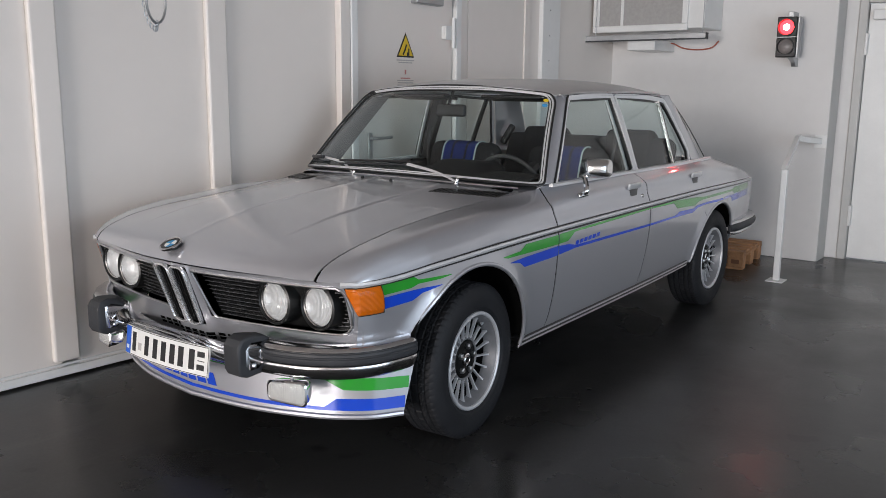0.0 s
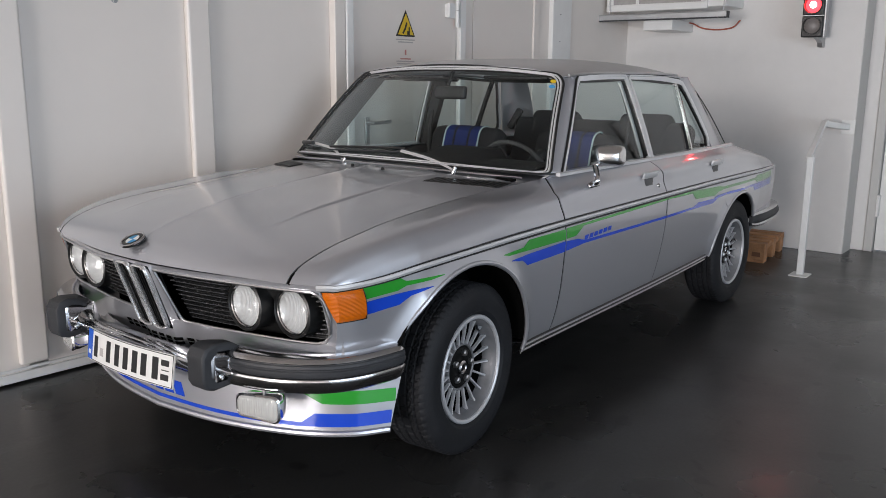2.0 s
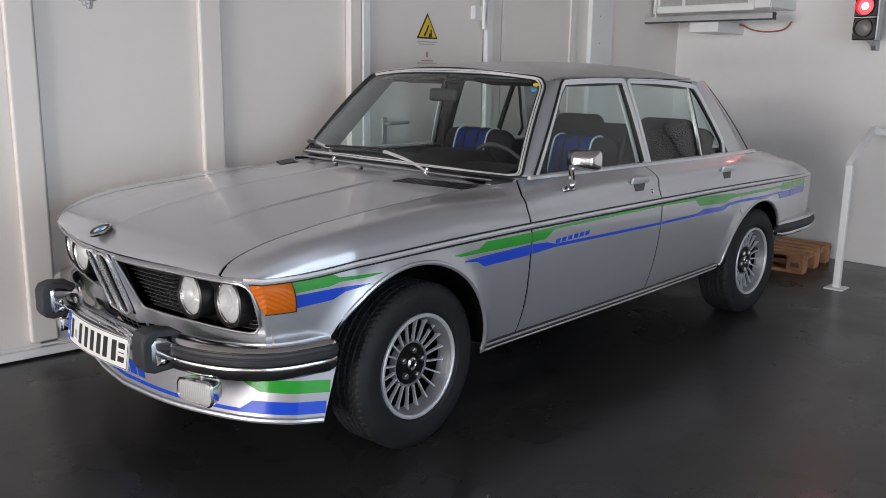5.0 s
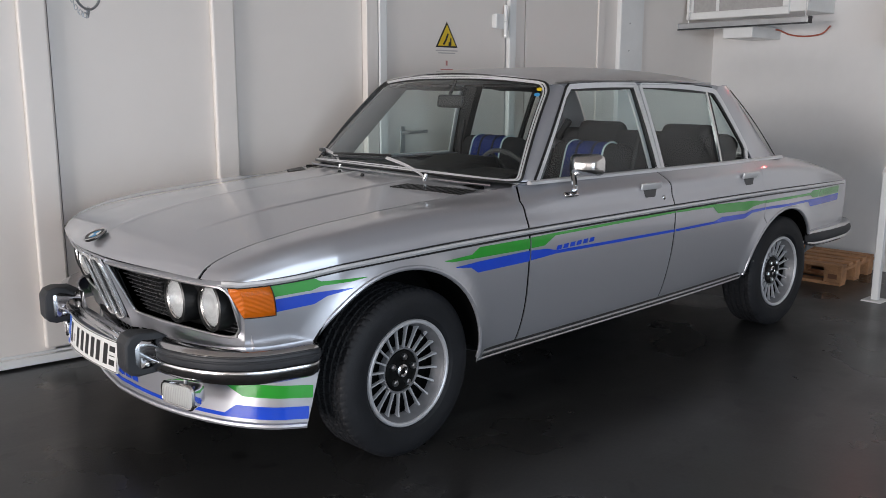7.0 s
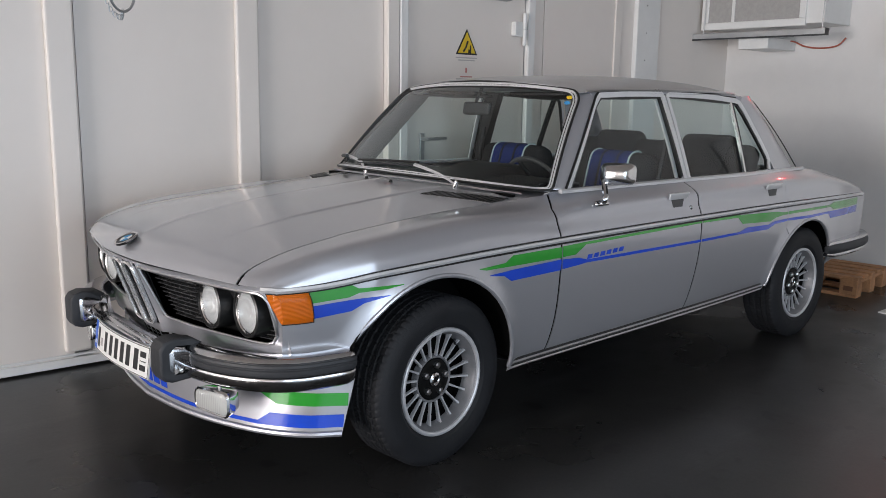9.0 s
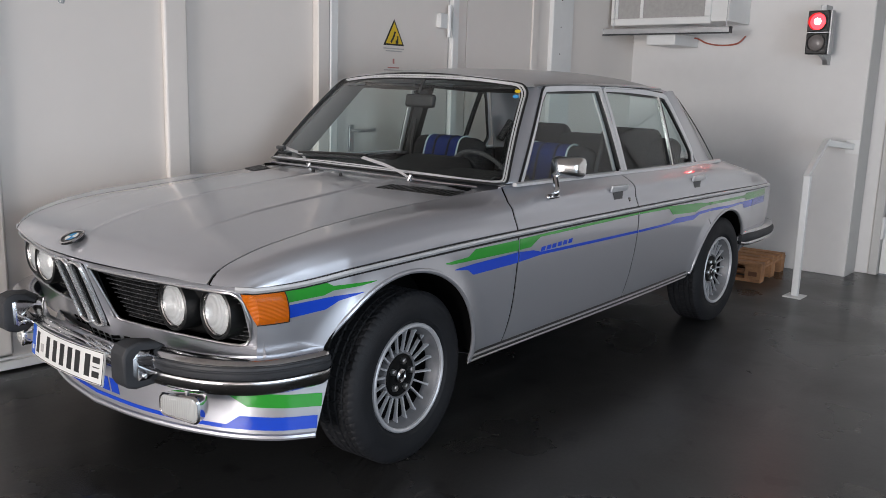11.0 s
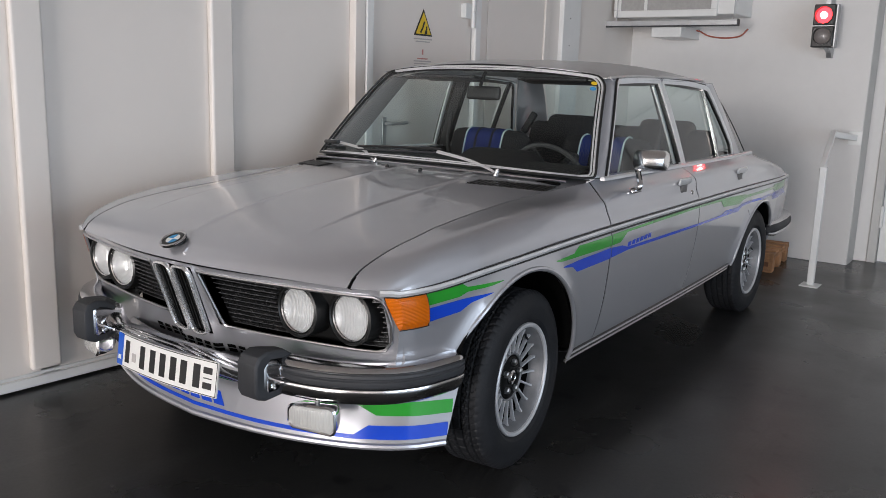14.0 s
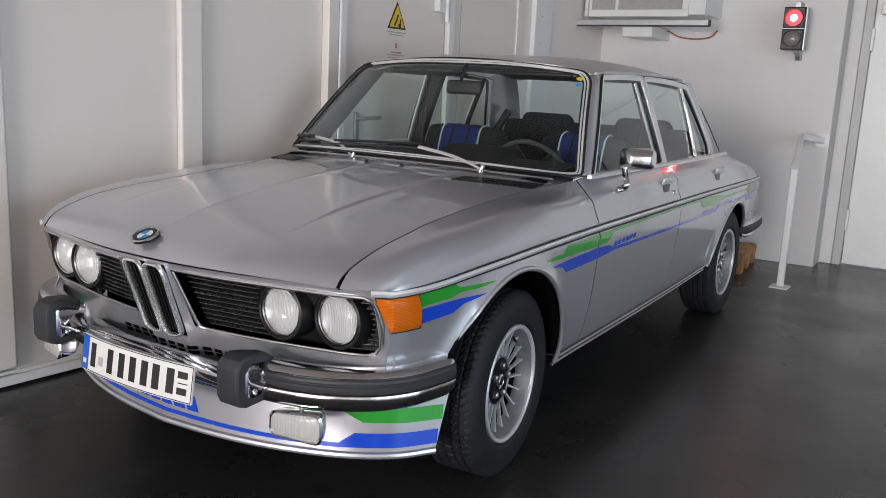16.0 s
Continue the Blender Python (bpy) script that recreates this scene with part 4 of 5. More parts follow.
    for x, hw, z0, z1 in ((-0.858, 0.030, 0.404, 0.520), (-0.848, 0.0405, 0.399, 0.524), (-0.832, 0.043, 0.400, 0.522), (-0.800, 0.034, 0.410, 0.512), (-0.765, 0.036, 0.412, 0.505), (-0.742, 0.040, 0.414, 0.498)):
        rows.append([(x, side * 0.430 + sy * hw * kk, z) for sy, kk, z in ((-1, 0.80, z0), (-1, 1.0, z0 + 0.020), (-1, 1.0, z1 - 0.022), (-1, 0.80, z1), (1, 0.80, z1), (1, 1.0, z1 - 0.022), (1, 1.0, z0 + 0.020), (1, 0.80, z0))])
    part("guard_core", capped(rows, bm), BUMPER_CHROME, orr, sharp=1.3)
    part("guard_bolt", lathe([(0.0, 0.008), (0.007, 0.006), (0.010, 0.0)], 14, Matrix.Translation((-0.81, side * 0.430 - 0.037, 0.425))), BRIGHT, orr)
    # fog lamp under the bumper
    m = Matrix.Translation((-0.722, side * 0.559, 0.336)) @ pose(0, 0, 0, 0, 0, side * -15)

    def fog_ring(d, k, x):
        """A rounded, slightly wedge-shaped outline."""
        pts = []
        for cy, cz, a0 in ((1, 1, 0), (-1, 1, 90), (-1, -1, 180), (1, -1, 270)):
            for q in range(4):
                a = math.radians(a0 + 30 * q)
                y, z = cy * (0.061 - d) + (0.019 - d * 0.2) * math.cos(a), cz * (0.018 - d) + (0.019 - d * 0.2) * math.sin(a)
                z += cz * 0.005 * (1 - (y / 0.08) ** 2)
                z *= 1 + 0.10 * y / 0.08
                pts.append(m @ Vector((x - 0.006 * (1 - (y / 0.08) ** 2), y * side * k, z * k)))
        return pts

    bm = grid([fog_ring(0.0, 0.55, 0.036), fog_ring(0.0, 0.82, 0.022), fog_ring(0.0, 0.97, -0.008), fog_ring(0.0, 1.0, -0.030)], close_v=True)
    bmesh.ops.recalc_face_normals(bm, faces=bm.faces)
    fog = part("fog_lamp", bm, CHROME, car, "rectangular fog lamp with ribbed clear lens in a chrome frame")
    part("fog_back", capped([fog_ring(0.0, 0.55, 0.036), fog_ring(0.0, 0.38, 0.044)]), BLACK_TRIM, fog)
    bm = grid([fog_ring(0.0, 1.0, -0.030), fog_ring(-0.002, 1.0, -0.034), fog_ring(0.002, 1.0, -0.039), fog_ring(0.005, 1.0, -0.036)], close_v=True)
    bmesh.ops.recalc_face_normals(bm, faces=bm.faces)
    part("fog_frame", bm, CHROME, fog)
    part("fog_lens", capped([fog_ring(0.005, 1.0, -0.034), fog_ring(0.005, 1.0, -0.037), fog_ring(0.010, 0.97, -0.041)]), FOG_GLASS, fog, sharp=1.0)
    part("fog_reflector", capped([fog_ring(0.006, 1.0, -0.028), fog_ring(0.012, 0.8, -0.012), fog_ring(0.018, 0.35, -0.004)]), REFLECTOR, fog, sharp=1.0)
    part("fog_bracket", tube([m @ Vector((0.0, 0, 0.03)), m @ Vector((0.005, 0, 0.062))], 0.0075), ZINC, fog)

# twin upright grilles in the middle
kid = part("centre_grille", grid([[nose(w, z, -0.03) for z in steps(0.484, 0.715, 6)] for w in steps(-0.092, 0.092, 8)]), BLACK_TRIM, car, "twin upright grilles with thick chrome frames", solid=0.004)
for side in (-1, 1):
    def kp(a, f, off=0.0):
        """a across from 0 inner to 1 outer, f from 0 at the bottom to 1 at the top."""
        i, o = 0.0075, 0.082 + 0.004 * f
        return nose(side * (i + (o - i) * a), 0.490 + 0.228 * f, off + 0.006)
    outl = smooth([kp(0.12, 0.0), kp(0.5, -0.02), kp(0.88, 0.02), kp(1, 0.10), kp(1.0, 0.5), kp(1, 0.88), kp(0.85, 0.985), kp(0.5, 1.0), kp(0.15, 0.985), kp(0, 0.88), kp(0, 0.5), kp(0, 0.1)], 4, True)
    part("grille_ring", sweep([p + Vector((-0.004, 0, 0)) for p in outl], oval(0.0055, 0.010, 10), up=(1, 0, 0), close=True), KIDNEY, kid, "thick chrome frame")
    for k in range(5):
        a = (k + 0.5) / 5
        part("bar", sweep([kp(a, f, -0.020) for f in steps(0.03, 0.97, 6)], [(-0.0022, -0.012), (0.0022, -0.012), (0.0022, 0.012), (-0.0022, 0.012)], up=(1, 0, 0)), BLACK_TRIM, kid)

# round emblem: plain quarters in blue and white
em = Matrix.Translation((-0.789, 0.012, 0.7915)) @ pose(0, 0, 0, 0, -24, 0)
bd = part("emblem", lathe([(0.0, 0.004), (0.038, 0.004), (0.042, 0.002), (0.042, -0.004), (0, -0.004)], 32, em @ pose(0, 0, 0, -90, 0, 0)), BLACK_TRIM, hood, "round enamel emblem")
part("emblem_ring", tube([em @ Vector((0.040 * math.cos(a), 0.040 * math.sin(a), 0.003)) for a in steps(0, 2 * math.pi * 31 / 32, 31)], 0.0042, 8, close=True), CHROME, bd)
for q in range(4):
    bm = bmesh.new()
    vs = [bm.verts.new(em @ Vector((0, 0, 0.0048)))] + [bm.verts.new(em @ Vector((0.024 * math.cos(a), 0.024 * math.sin(a), 0.0048))) for a in steps(q * math.pi / 2, (q + 1) * math.pi / 2, 6)]
    bm.faces.new(vs)
    part("emblem_quarter", bm, PLATE_WHITE if q % 2 else STICKER_BLUE, bd)

# front bumper: chrome above and below a rubber band
half = [(-0.372, 0.838), (-0.46, 0.828), (-0.57, 0.800), (-0.66, 0.730), (-0.735, 0.60), (-0.774, 0.42), (-0.780, 0.22), (-0.782, 0.0)]
plan = smooth([(x, -y, 0) for x, y in half] + [(x, y, 0) for x, y in reversed(half[:-1])], 6)


def bump(profile, ends=True, dip=0.0):
    """A band of the bumper swept along its plan; profile: (proud, height) round its section, dip: sag of the middle."""
    n = len(plan)
    rows = []
    for i, p in enumerate(plan):
        a, b = Vector(plan[max(0, i - 1)]), Vector(plan[min(n - 1, i + 1)])
        s = (b - a).normalized().cross(Vector((0, 0, 1))).normalized()
        k = 1.0
        if ends:
            e = min(i, n - 1 - i)
            k = math.sqrt(max(0.0, 1 - (1 - min(1.0, (e + 0.35) / 3.5)) ** 2))
        drop = dip * max(0.0, min(1.0, (0.42 - abs(p[1])) / 0.05)) if p[0] < 0 else 0.0
        rows.append([Vector(p) + s * (0.02 * (1 - k) - q * k) + Vector((0, 0, 0.460 + (z - 0.460) * (0.55 + 0.45 * k) - drop)) for q, z in profile])
    return capped(rows)


def round_band(z0, z1, d0, d1):
    zc, h = (z0 + z1) / 2, (z1 - z0) / 2
    return [(-d1, z1)] + [(d0 * math.cos(t), zc + h * math.sin(t)) for t in steps(1.35, -1.35, 10)] + [(-d1, z0)]


SHELF = [(-0.050, 0.500), (-0.030, 0.508), (-0.008, 0.510), (0.010, 0.506), (0.021, 0.499), (0.0255, 0.491), (0.0245, 0.486), (-0.02, 0.484)]
BAND = [(-0.01, 0.4885), (0.022, 0.4885), (0.0295, 0.484), (0.0315, 0.476), (0.0285, 0.4725), (0.0285, 0.4695), (0.0325, 0.466), (0.0325, 0.456), (0.0295, 0.4485), (0.022, 0.4440), (-0.01, 0.4440)]
SKIRT = [(-0.02, 0.4455), (0.023, 0.4455), (0.0295, 0.4425), (0.0320, 0.4375), (0.0315, 0.431), (0.028, 0.418), (0.021, 0.404), (0.009, 0.393), (-0.02, 0.389)]
bump_f = part("front_bumper", bump(SHELF, dip=0.057), BUMPER_CHROME, car, "chrome bumper with a black rubber band")
part("bumper_flange", bump(SKIRT), BUMPER_CHROME, bump_f)
part("bumper_face", bump(round_band(0.436, 0.488, 0.012, 0.04), dip=0.052), BUMPER_CHROME, bump_f)
whole = plan
for side in (-1, 1):
    plan = [p for p in whole if p.y * side > 0.43]
    part("rubber_band", bump(BAND), RUBBER, bump_f)


# air dam
dam = table([0, 0.2, 0.35, 0.5, 0.64, 0.75, 0.81, 0.83], [-0.737, -0.722, -0.697, -0.653, -0.592, -0.508, -0.420, -0.392])


def dam_point(w, z, off=0.0):
    x = dam(abs(w))
    sl = (dam(abs(w) + 0.01) - dam(abs(w) - 0.01 if abs(w) > 0.01 else 0)) / 0.02
    n = Vector((-1, math.copysign(sl, w) if w else 0, 0)).normalized()
    p = Vector((x + 0.018 * (z - 0.2) / 0.2, w, z)) + n * off
    return p


def dam_low(w):
    return 0.196 + 0.012 * abs(w)


rows = [[dam_point(w * (0.812 + 0.020 * fz), dam_low(w) + (0.425 - dam_low(w)) * fz) for fz in steps(0, 1, 8)] for w in [1.0 * math.sin(a) for a in steps(-math.pi / 2, math.pi / 2, 60)]]
spoil = part("air_dam", grid(rows), SILVER, car, "silver front air dam with green and blue stripes", solid=0.004)
part("dam_lip", tube([dam_point(w, dam_low(w) + 0.009, 0.001) for w in [0.812 * math.sin(a) for a in steps(-math.pi / 2, math.pi / 2, 60)]], 0.0105), SILVER, spoil)


def dam_stripe(name, mat, spans, side):
    """spans: (w, low, high) along the dam."""
    ws = sorted(set(steps(spans[0][0], spans[-1][0], 40) + [r[0] for r in spans]))

    def lin(col, w):
        for a, b in zip(spans, spans[1:]):
            if a[0] <= w <= b[0]:
                t = (w - a[0]) / max(1e-6, b[0] - a[0])
                return a[col] + (b[col] - a[col]) * t
        return spans[-1][col]
    rows = [[dam_point(side * w, lin(1, w) + (lin(2, w) - lin(1, w)) * f, 0.0018) for f in steps(0, 1, 3)] for w in ws]
    part(name, grid(rows), mat, spoil, solid=0.001)


for side in (-1, 1):
    dam_stripe("stripe", GREEN, [(0.0, 0.345, 0.361), (0.60, 0.345, 0.361), (0.66, 0.311, 0.357), (0.820, 0.309, 0.352)], side)
    dam_stripe("stripe", BLUE, [(0.0, 0.231, 0.243), (0.60, 0.234, 0.247), (0.64, 0.236, 0.279), (0.814, 0.237, 0.280)], side)
for k in range(6):
    w0 = 0.215 - 0.057 * k
    rows = [[dam_point(w0 - g * 0.046 - 0.022 * (1 - h_), 0.256 + 0.046 * h_, 0.0018) for h_ in (0, 0.5, 1)] for g in steps(0, 1, 3)]
    part("lettering_bar", grid(rows), BLUE, spoil, "blue maker's lettering as a plain bar", solid=0.001)

# number plate: blank bars stand for its characters
pm = Matrix.Translation((-0.846, 0.030, 0.394)) @ pose(0, 0, 0, 0, 8, 0)


def plate_slab(y0, y1, z0, z1, d0, d1):
    """A piece of the bent plate between two depths."""
    n = max(1, int((y1 - y0) / 0.03))
    return capped([[pm @ Vector((-d + 0.38 * y * y, y, z)) for d, z in ((d0, z0), (d1, z0), (d1, z1), (d0, z1))] for y in steps(y0, y1, n)])


npl = part("number_plate", plate_slab(-0.26, 0.26, -0.056, 0.056, -0.003, 0.003), PLATE_WHITE, bump_f, "white bent number plate with a blue end band")


def plate_bar(y0, y1, z0, z1, mat, d=0.0042):
    part("plate_bar", plate_slab(y0, y1, z0, z1, 0.002, d), mat, npl)


plate_bar(0.218, 0.258, -0.053, 0.053, PLATE_BLUE)
plate_bar(0.228, 0.248, -0.035, -0.020, PLATE_WHITE, 0.005)
for y in (0.187, 0.090, 0.032, -0.021, -0.073, -0.121, -0.178):
    plate_bar(y - 0.014, y + 0.014, -0.037, 0.037, INK)
plate_bar(0.129, 0.153, -0.026, 0.002, TEXT_GREY)
for z in (0.014, -0.034):
    plate_bar(-0.240, -0.205, z, z + 0.020, INK)
plate_bar(-0.240, -0.207, -0.002, 0.001, INK)
for e0, e1, g0, g1 in ((-0.258, 0.258, 0.0515, 0.054), (-0.258, 0.258, -0.054, -0.0515), (-0.258, -0.2555, -0.0515, 0.0515)):
    plate_bar(e0, e1, g0, g1, INK, 0.0036)
# slots are not cut: black sheets on the nose paint their dark insides
for z0 in (0.4475, 0.4310):
    for y in steps(-0.262, 0.262, 12):
        rows = [[nose(y + e, z0 + h_, 0.0018) for h_ in (-0.0058, 0.0, 0.0058)] for e in steps(-0.0148, 0.0148, 4)]
        part("intake_slot_shade", grid(rows), DARK, car, solid=0.001)

# side stripes
def lin(rows_, col, x):
    for a, b in zip(rows_, rows_[1:]):
        if a[0] <= x <= b[0]:
            return a[col] + (b[col] - a[col]) * (x - a[0]) / max(1e-6, b[0] - a[0])
    return rows_[-1][col]


def side_stripe(mat, rows_, side):
    xs = sorted(set(steps(rows_[0][0], rows_[-1][0], max(4, int((rows_[-1][0] - rows_[0][0]) / 0.03))) + [r[0] for r in rows_]))
    pts = []
    for x in xs:
        lo, hi = lin(rows_, 1, x), lin(rows_, 2, x)
        row = []
        for k in steps(0, 1, 3):
            z = lo + (hi - lo) * k
            s = s_of(x, z) if x < -0.3 or x > 3.1 else x
            row.append(side_point(s, v_at(s, z), 0.0018 + flare(x, z), side))
        pts.append(row)
    part("side_stripe", grid(pts), mat, car, solid=0.001)


def flare(x, z):
    out = 0
    for ax, az, r in ARCHES:
        d = math.hypot(x - ax, z - az) - r
        if d < 0.07:
            out = max(out, 0.016 * (1 - max(0, d) / 0.07) ** 2)
    return out


for side in (-1, 1):
    side_stripe(GREEN, [(-0.568, 0.669, 0.714), (-0.40, 0.677, 0.722), (-0.365, 0.688, 0.703), (-0.255, 0.690, 0.700), (-0.20, 0.697, 0.699)], side)
    side_stripe(BLUE, [(-0.550, 0.618, 0.661), (-0.39, 0.630, 0.668), (-0.345, 0.652, 0.669), (-0.255, 0.668, 0.670)], side)
    side_stripe(GREEN, [(0.145, 0.704, 0.707), (0.18, 0.697, 0.708), (0.278, 0.697, 0.713), (0.318, 0.697, 0.737), (0.588, 0.698, 0.740)], side)
    side_stripe(BLUE, [(0.198, 0.674, 0.677), (0.274, 0.664, 0.680), (0.31, 0.641, 0.683), (0.588, 0.648, 0.691)], side)
    side_stripe(GREEN, [(0.596, 0.699, 0.742), (0.672, 0.701, 0.744), (0.735, 0.735, 0.746), (1.576, 0.749, 0.762)], side)
    side_stripe(BLUE, [(0.596, 0.650, 0.690), (0.690, 0.656, 0.686), (0.745, 0.660, 0.673), (1.576, 0.659, 0.671)], side)
    side_stripe(GREEN, [(1.585, 0.749, 0.762), (1.90, 0.746, 0.760), (1.945, 0.712, 0.758), (2.225, 0.700, 0.748), (2.29, 0.716, 0.746), (2.365, 0.722, 0.738), (2.417, 0.722, 0.737)], side)
    side_stripe(BLUE, [(1.585, 0.659, 0.671), (1.925, 0.662, 0.674), (1.99, 0.662, 0.690), (2.21, 0.660, 0.685), (2.28, 0.682, 0.698), (2.417, 0.686, 0.700)], side)
    side_stripe(GREEN, [(2.424, 0.722, 0.737), (2.95, 0.720, 0.734), (2.985, 0.704, 0.746), (3.40, 0.700, 0.742)], side)
    side_stripe(BLUE, [(2.424, 0.686, 0.700), (2.93, 0.684, 0.697), (2.96, 0.655, 0.697), (3.40, 0.655, 0.696)], side)
    for k in range(6):
        x0 = 0.745 + 0.041 * k
        w_ = 0.033
        z0 = 0.674 + 0.0018 * k
        side_stripe(BLUE, [(x0, z0, z0 + 0.002), (x0 + 0.006, z0, z0 + 0.018), (x0 + w_ - 0.004, z0 + 0.001, z0 + 0.019), (x0 + w_, z0 + 0.017, z0 + 0.019)], side)
    # door furniture
    for x, wz in ((1.40, 0.882), (2.27, 0.876)):
        s = s_at(x)
        v = v_at(s, wz)
        p = side_point(s, v, 0.0, side)
        bm = boxes((-0.075, 0.075, -0.006, 0.006, -0.015, 0.015))
        for q in bm.verts:
            if q.co.z < 0:
                q.co.x *= 0.93
        bmesh.ops.bevel(bm, geom=bm.edges[:], offset=0.0028, segments=2, affect="EDGES", profile=0.5)
        lie = Matrix.Translation(p) @ pose(0, 0, 0, side * -14, 0, 0)
        bmesh.ops.transform(bm, matrix=Matrix.Translation((0, side * 0.014, 0.004)) @ lie, verts=bm.verts)
        dh = part("door_handle", bm, TRIM_LINE, car, "chrome flap door handle")
        # no hollow is cut: its shade is a dark sheet on the skin
        rows = []
        for g in steps(-1, 1, 8):
            row = []
            for h_ in steps(0, 1, 4):
                sg_ = s_at(x + 0.004 + g * (0.052 - 0.016 * h_))
                row.append(side_point(sg_, v_at(sg_, wz - 0.006 - 0.042 * h_), 0.0016, side))
            rows.append(row)
        part("handle_shade", grid(rows), RIM_GRIP, dh, "flat dark patch that paints the shaded grip hollow under the flap", solid=0.001)
    s = s_at(1.505)
    p = side_point(s, v_at(s, 0.824), 0.003, side)
    part("door_lock", lathe([(0.0, 0.003), (0.007, 0.003), (0.010, 0.001), (0.011, -0.006)], 16, Matrix.Translation(p) @ (pose(0, 0, 0) if side < 0 else pose(0, 0, 0, 0, 0, 180))), CHROME, car)

# wheels
def tyre_mesh():
    prof = [(0.198, 0.078), (0.215, 0.092), (0.250, 0.098), (0.280, 0.094), (0.299, 0.084)]
    tread = [(0.3065, 0.078)] + [(0.312, y) for y in steps(0.070, -0.070, 28)] + [(0.3065, -0.078)]
    prof = prof + tread + [(r, -y) for r, y in reversed(prof)]
    n = 420
    bm = bmesh.new()
    rows = []
    for i in range(n):
        a = 2 * math.pi * i / n
        row = []
        for r, y in prof:
            if r > 0.305:
                ay = abs(y)
                groove = r > 0.31 and (abs(ay - 0.045) < 0.0035 or abs(ay - 0.015) < 0.0035)
                sipe = ay > 0.049 and (i + int((ay - 0.049) * 130)) % 6 == 0 or 0.0185 < ay < 0.0415 and (i + int(ay * 460)) % 6 == 0 or ay < 0.0115 and (i + 2) % 9 == 0
                if groove or sipe:
                    r -= 0.009 if groove else 0.0045
            row.append((r * math.cos(a), y * (1.16 if y > 0 else 1.0), r * math.sin(a)))
        rows.append(row)
    grid(rows, close_u=True, bm=bm)
    bmesh.ops.recalc_face_normals(bm, faces=bm.faces)
    return bm


wheel = part("wheel", lathe([(0.1665, 0.022), (0.167, 0.030), (0.171, 0.044), (0.178, 0.062), (0.181, 0.076), (0.184, 0.079), (0.199, 0.079), (0.200, 0.076), (0.200, -0.085), (0.192, -0.085), (0.180, -0.06), (0.180, 0.02)], 64), ALLOY, car, "silver multi-spoke alloy wheel")
part("rim_lip", lathe([(0.1835, 0.0795), (0.1845, 0.086), (0.189, 0.0895), (0.195, 0.0895), (0.1985, 0.086), (0.1995, 0.0795)], 64), ALLOY_LIP, wheel, "polished outer lip")
tyre = part("tyre", tyre_mesh(), TYRE, wheel, "black rubber tyre", sharp=0.5)
part("hub", lathe([(0.0, 0.036), (0.024, 0.036), (0.030, 0.040), (0.062, 0.041), (0.074, 0.038), (0.079, 0.030), (0.079, 0.0), (0.0, 0.0)], 40), HUB_BLACK, wheel, "black wheel centre")
part("spoke_ring", lathe([(0.0785, 0.036), (0.081, 0.0395), (0.086, 0.0395), (0.089, 0.034), (0.089, 0.012), (0.079, 0.012)], 48), ALLOY, wheel)
# barrel and disc are coloured black for the deep shade between the spokes
part("barrel", lathe([(0.165, -0.07), (0.1662, 0.0255), (0.172, 0.0255), (0.172, -0.07)], 48), HUB_BLACK, wheel, "rim barrel, blackened to hold the shade behind the spokes")
part("brake_disc", lathe([(0.0, 0.0), (0.1645, -0.002), (0.1645, -0.02), (0.0, -0.02)], 48), DARK, wheel)
cap = part("hub_cap", lathe([(0.0, 0.048), (0.012, 0.048), (0.015, 0.045), (0.019, 0.049), (0.025, 0.046), (0.027, 0.036)], 24), CHROME, wheel)
part("cap_centre", lathe([(0.0, 0.0505), (0.010, 0.050), (0.012, 0.048)], 16), HUB_BLACK, cap)
for k in range(5):
    a = 2 * math.pi * (k + 0.25) / 5
    part("wheel_nut", lathe([(0.0, 0.056), (0.008, 0.056), (0.0120, 0.052), (0.0130, 0.040)], 6, Matrix.Translation((0.053 * math.cos(a), 0, 0.053 * math.sin(a)))), SATIN, wheel)
part("valve", tube([(0.150 * math.cos(1.0), -0.052, 0.150 * math.sin(1.0)), (0.158 * math.cos(1.0), -0.040, 0.158 * math.sin(1.0)), (0.168 * math.cos(1.0), -0.036, 0.168 * math.sin(1.0))], 0.0042), RUBBER, wheel)
sp = bmesh.new()
rows = []
for r, y, h, t in ((0.086, 0.040, 0.011, 0.0046), (0.128, 0.043, 0.012, 0.0036), (0.158, 0.046, 0.016, 0.0038), (0.1725, 0.050, 0.024, 0.0052)):
    rows.append([(r, -y, -t * 0.72), (r, -y, t * 0.72), (r, -y + h * 0.3, t), (r, -y + h, t), (r, -y + h, -t), (r, -y + h * 0.3, -t)])
capped(rows, sp)
spoke_mesh = mesh_of("spoke", sp, ALLOY_LIP)
for k in range(20):
    o = new("spoke", spoke_mesh)
    o.parent = wheel
    o.matrix_local = pose(0, 0, 0, 0, 360 * k / 20, 0)
wheel_y = 0.750
wheel.matrix_world = pose(0.0, -wheel_y, 0.305, 0, 8, 4.5)
for x, y, rz, spin in ((2.692, -wheel_y, 0, 40), (0.0, wheel_y, 186, 10), (2.692, wheel_y, 180, 70)):
    copy_thing(wheel, pose(x, y, 0.305, 0, spin, rz))

# ---- inside the car ----
def pad(bm, w, d, h, m, r=0.03):
    b2 = bmesh.new()
    box(b2, -d / 2, d / 2, -w / 2, w / 2, -h / 2, h / 2)
    bmesh.ops.bevel(b2, geom=b2.edges[:], offset=r, segments=3, affect="EDGES", profile=0.5)
    bmesh.ops.transform(b2, matrix=m, verts=b2.verts)
    me = bpy.data.meshes.new("tmp")
    b2.to_mesh(me)
    b2.free()
    bm.from_mesh(me)
    bpy.data.meshes.remove(me)
    return bm


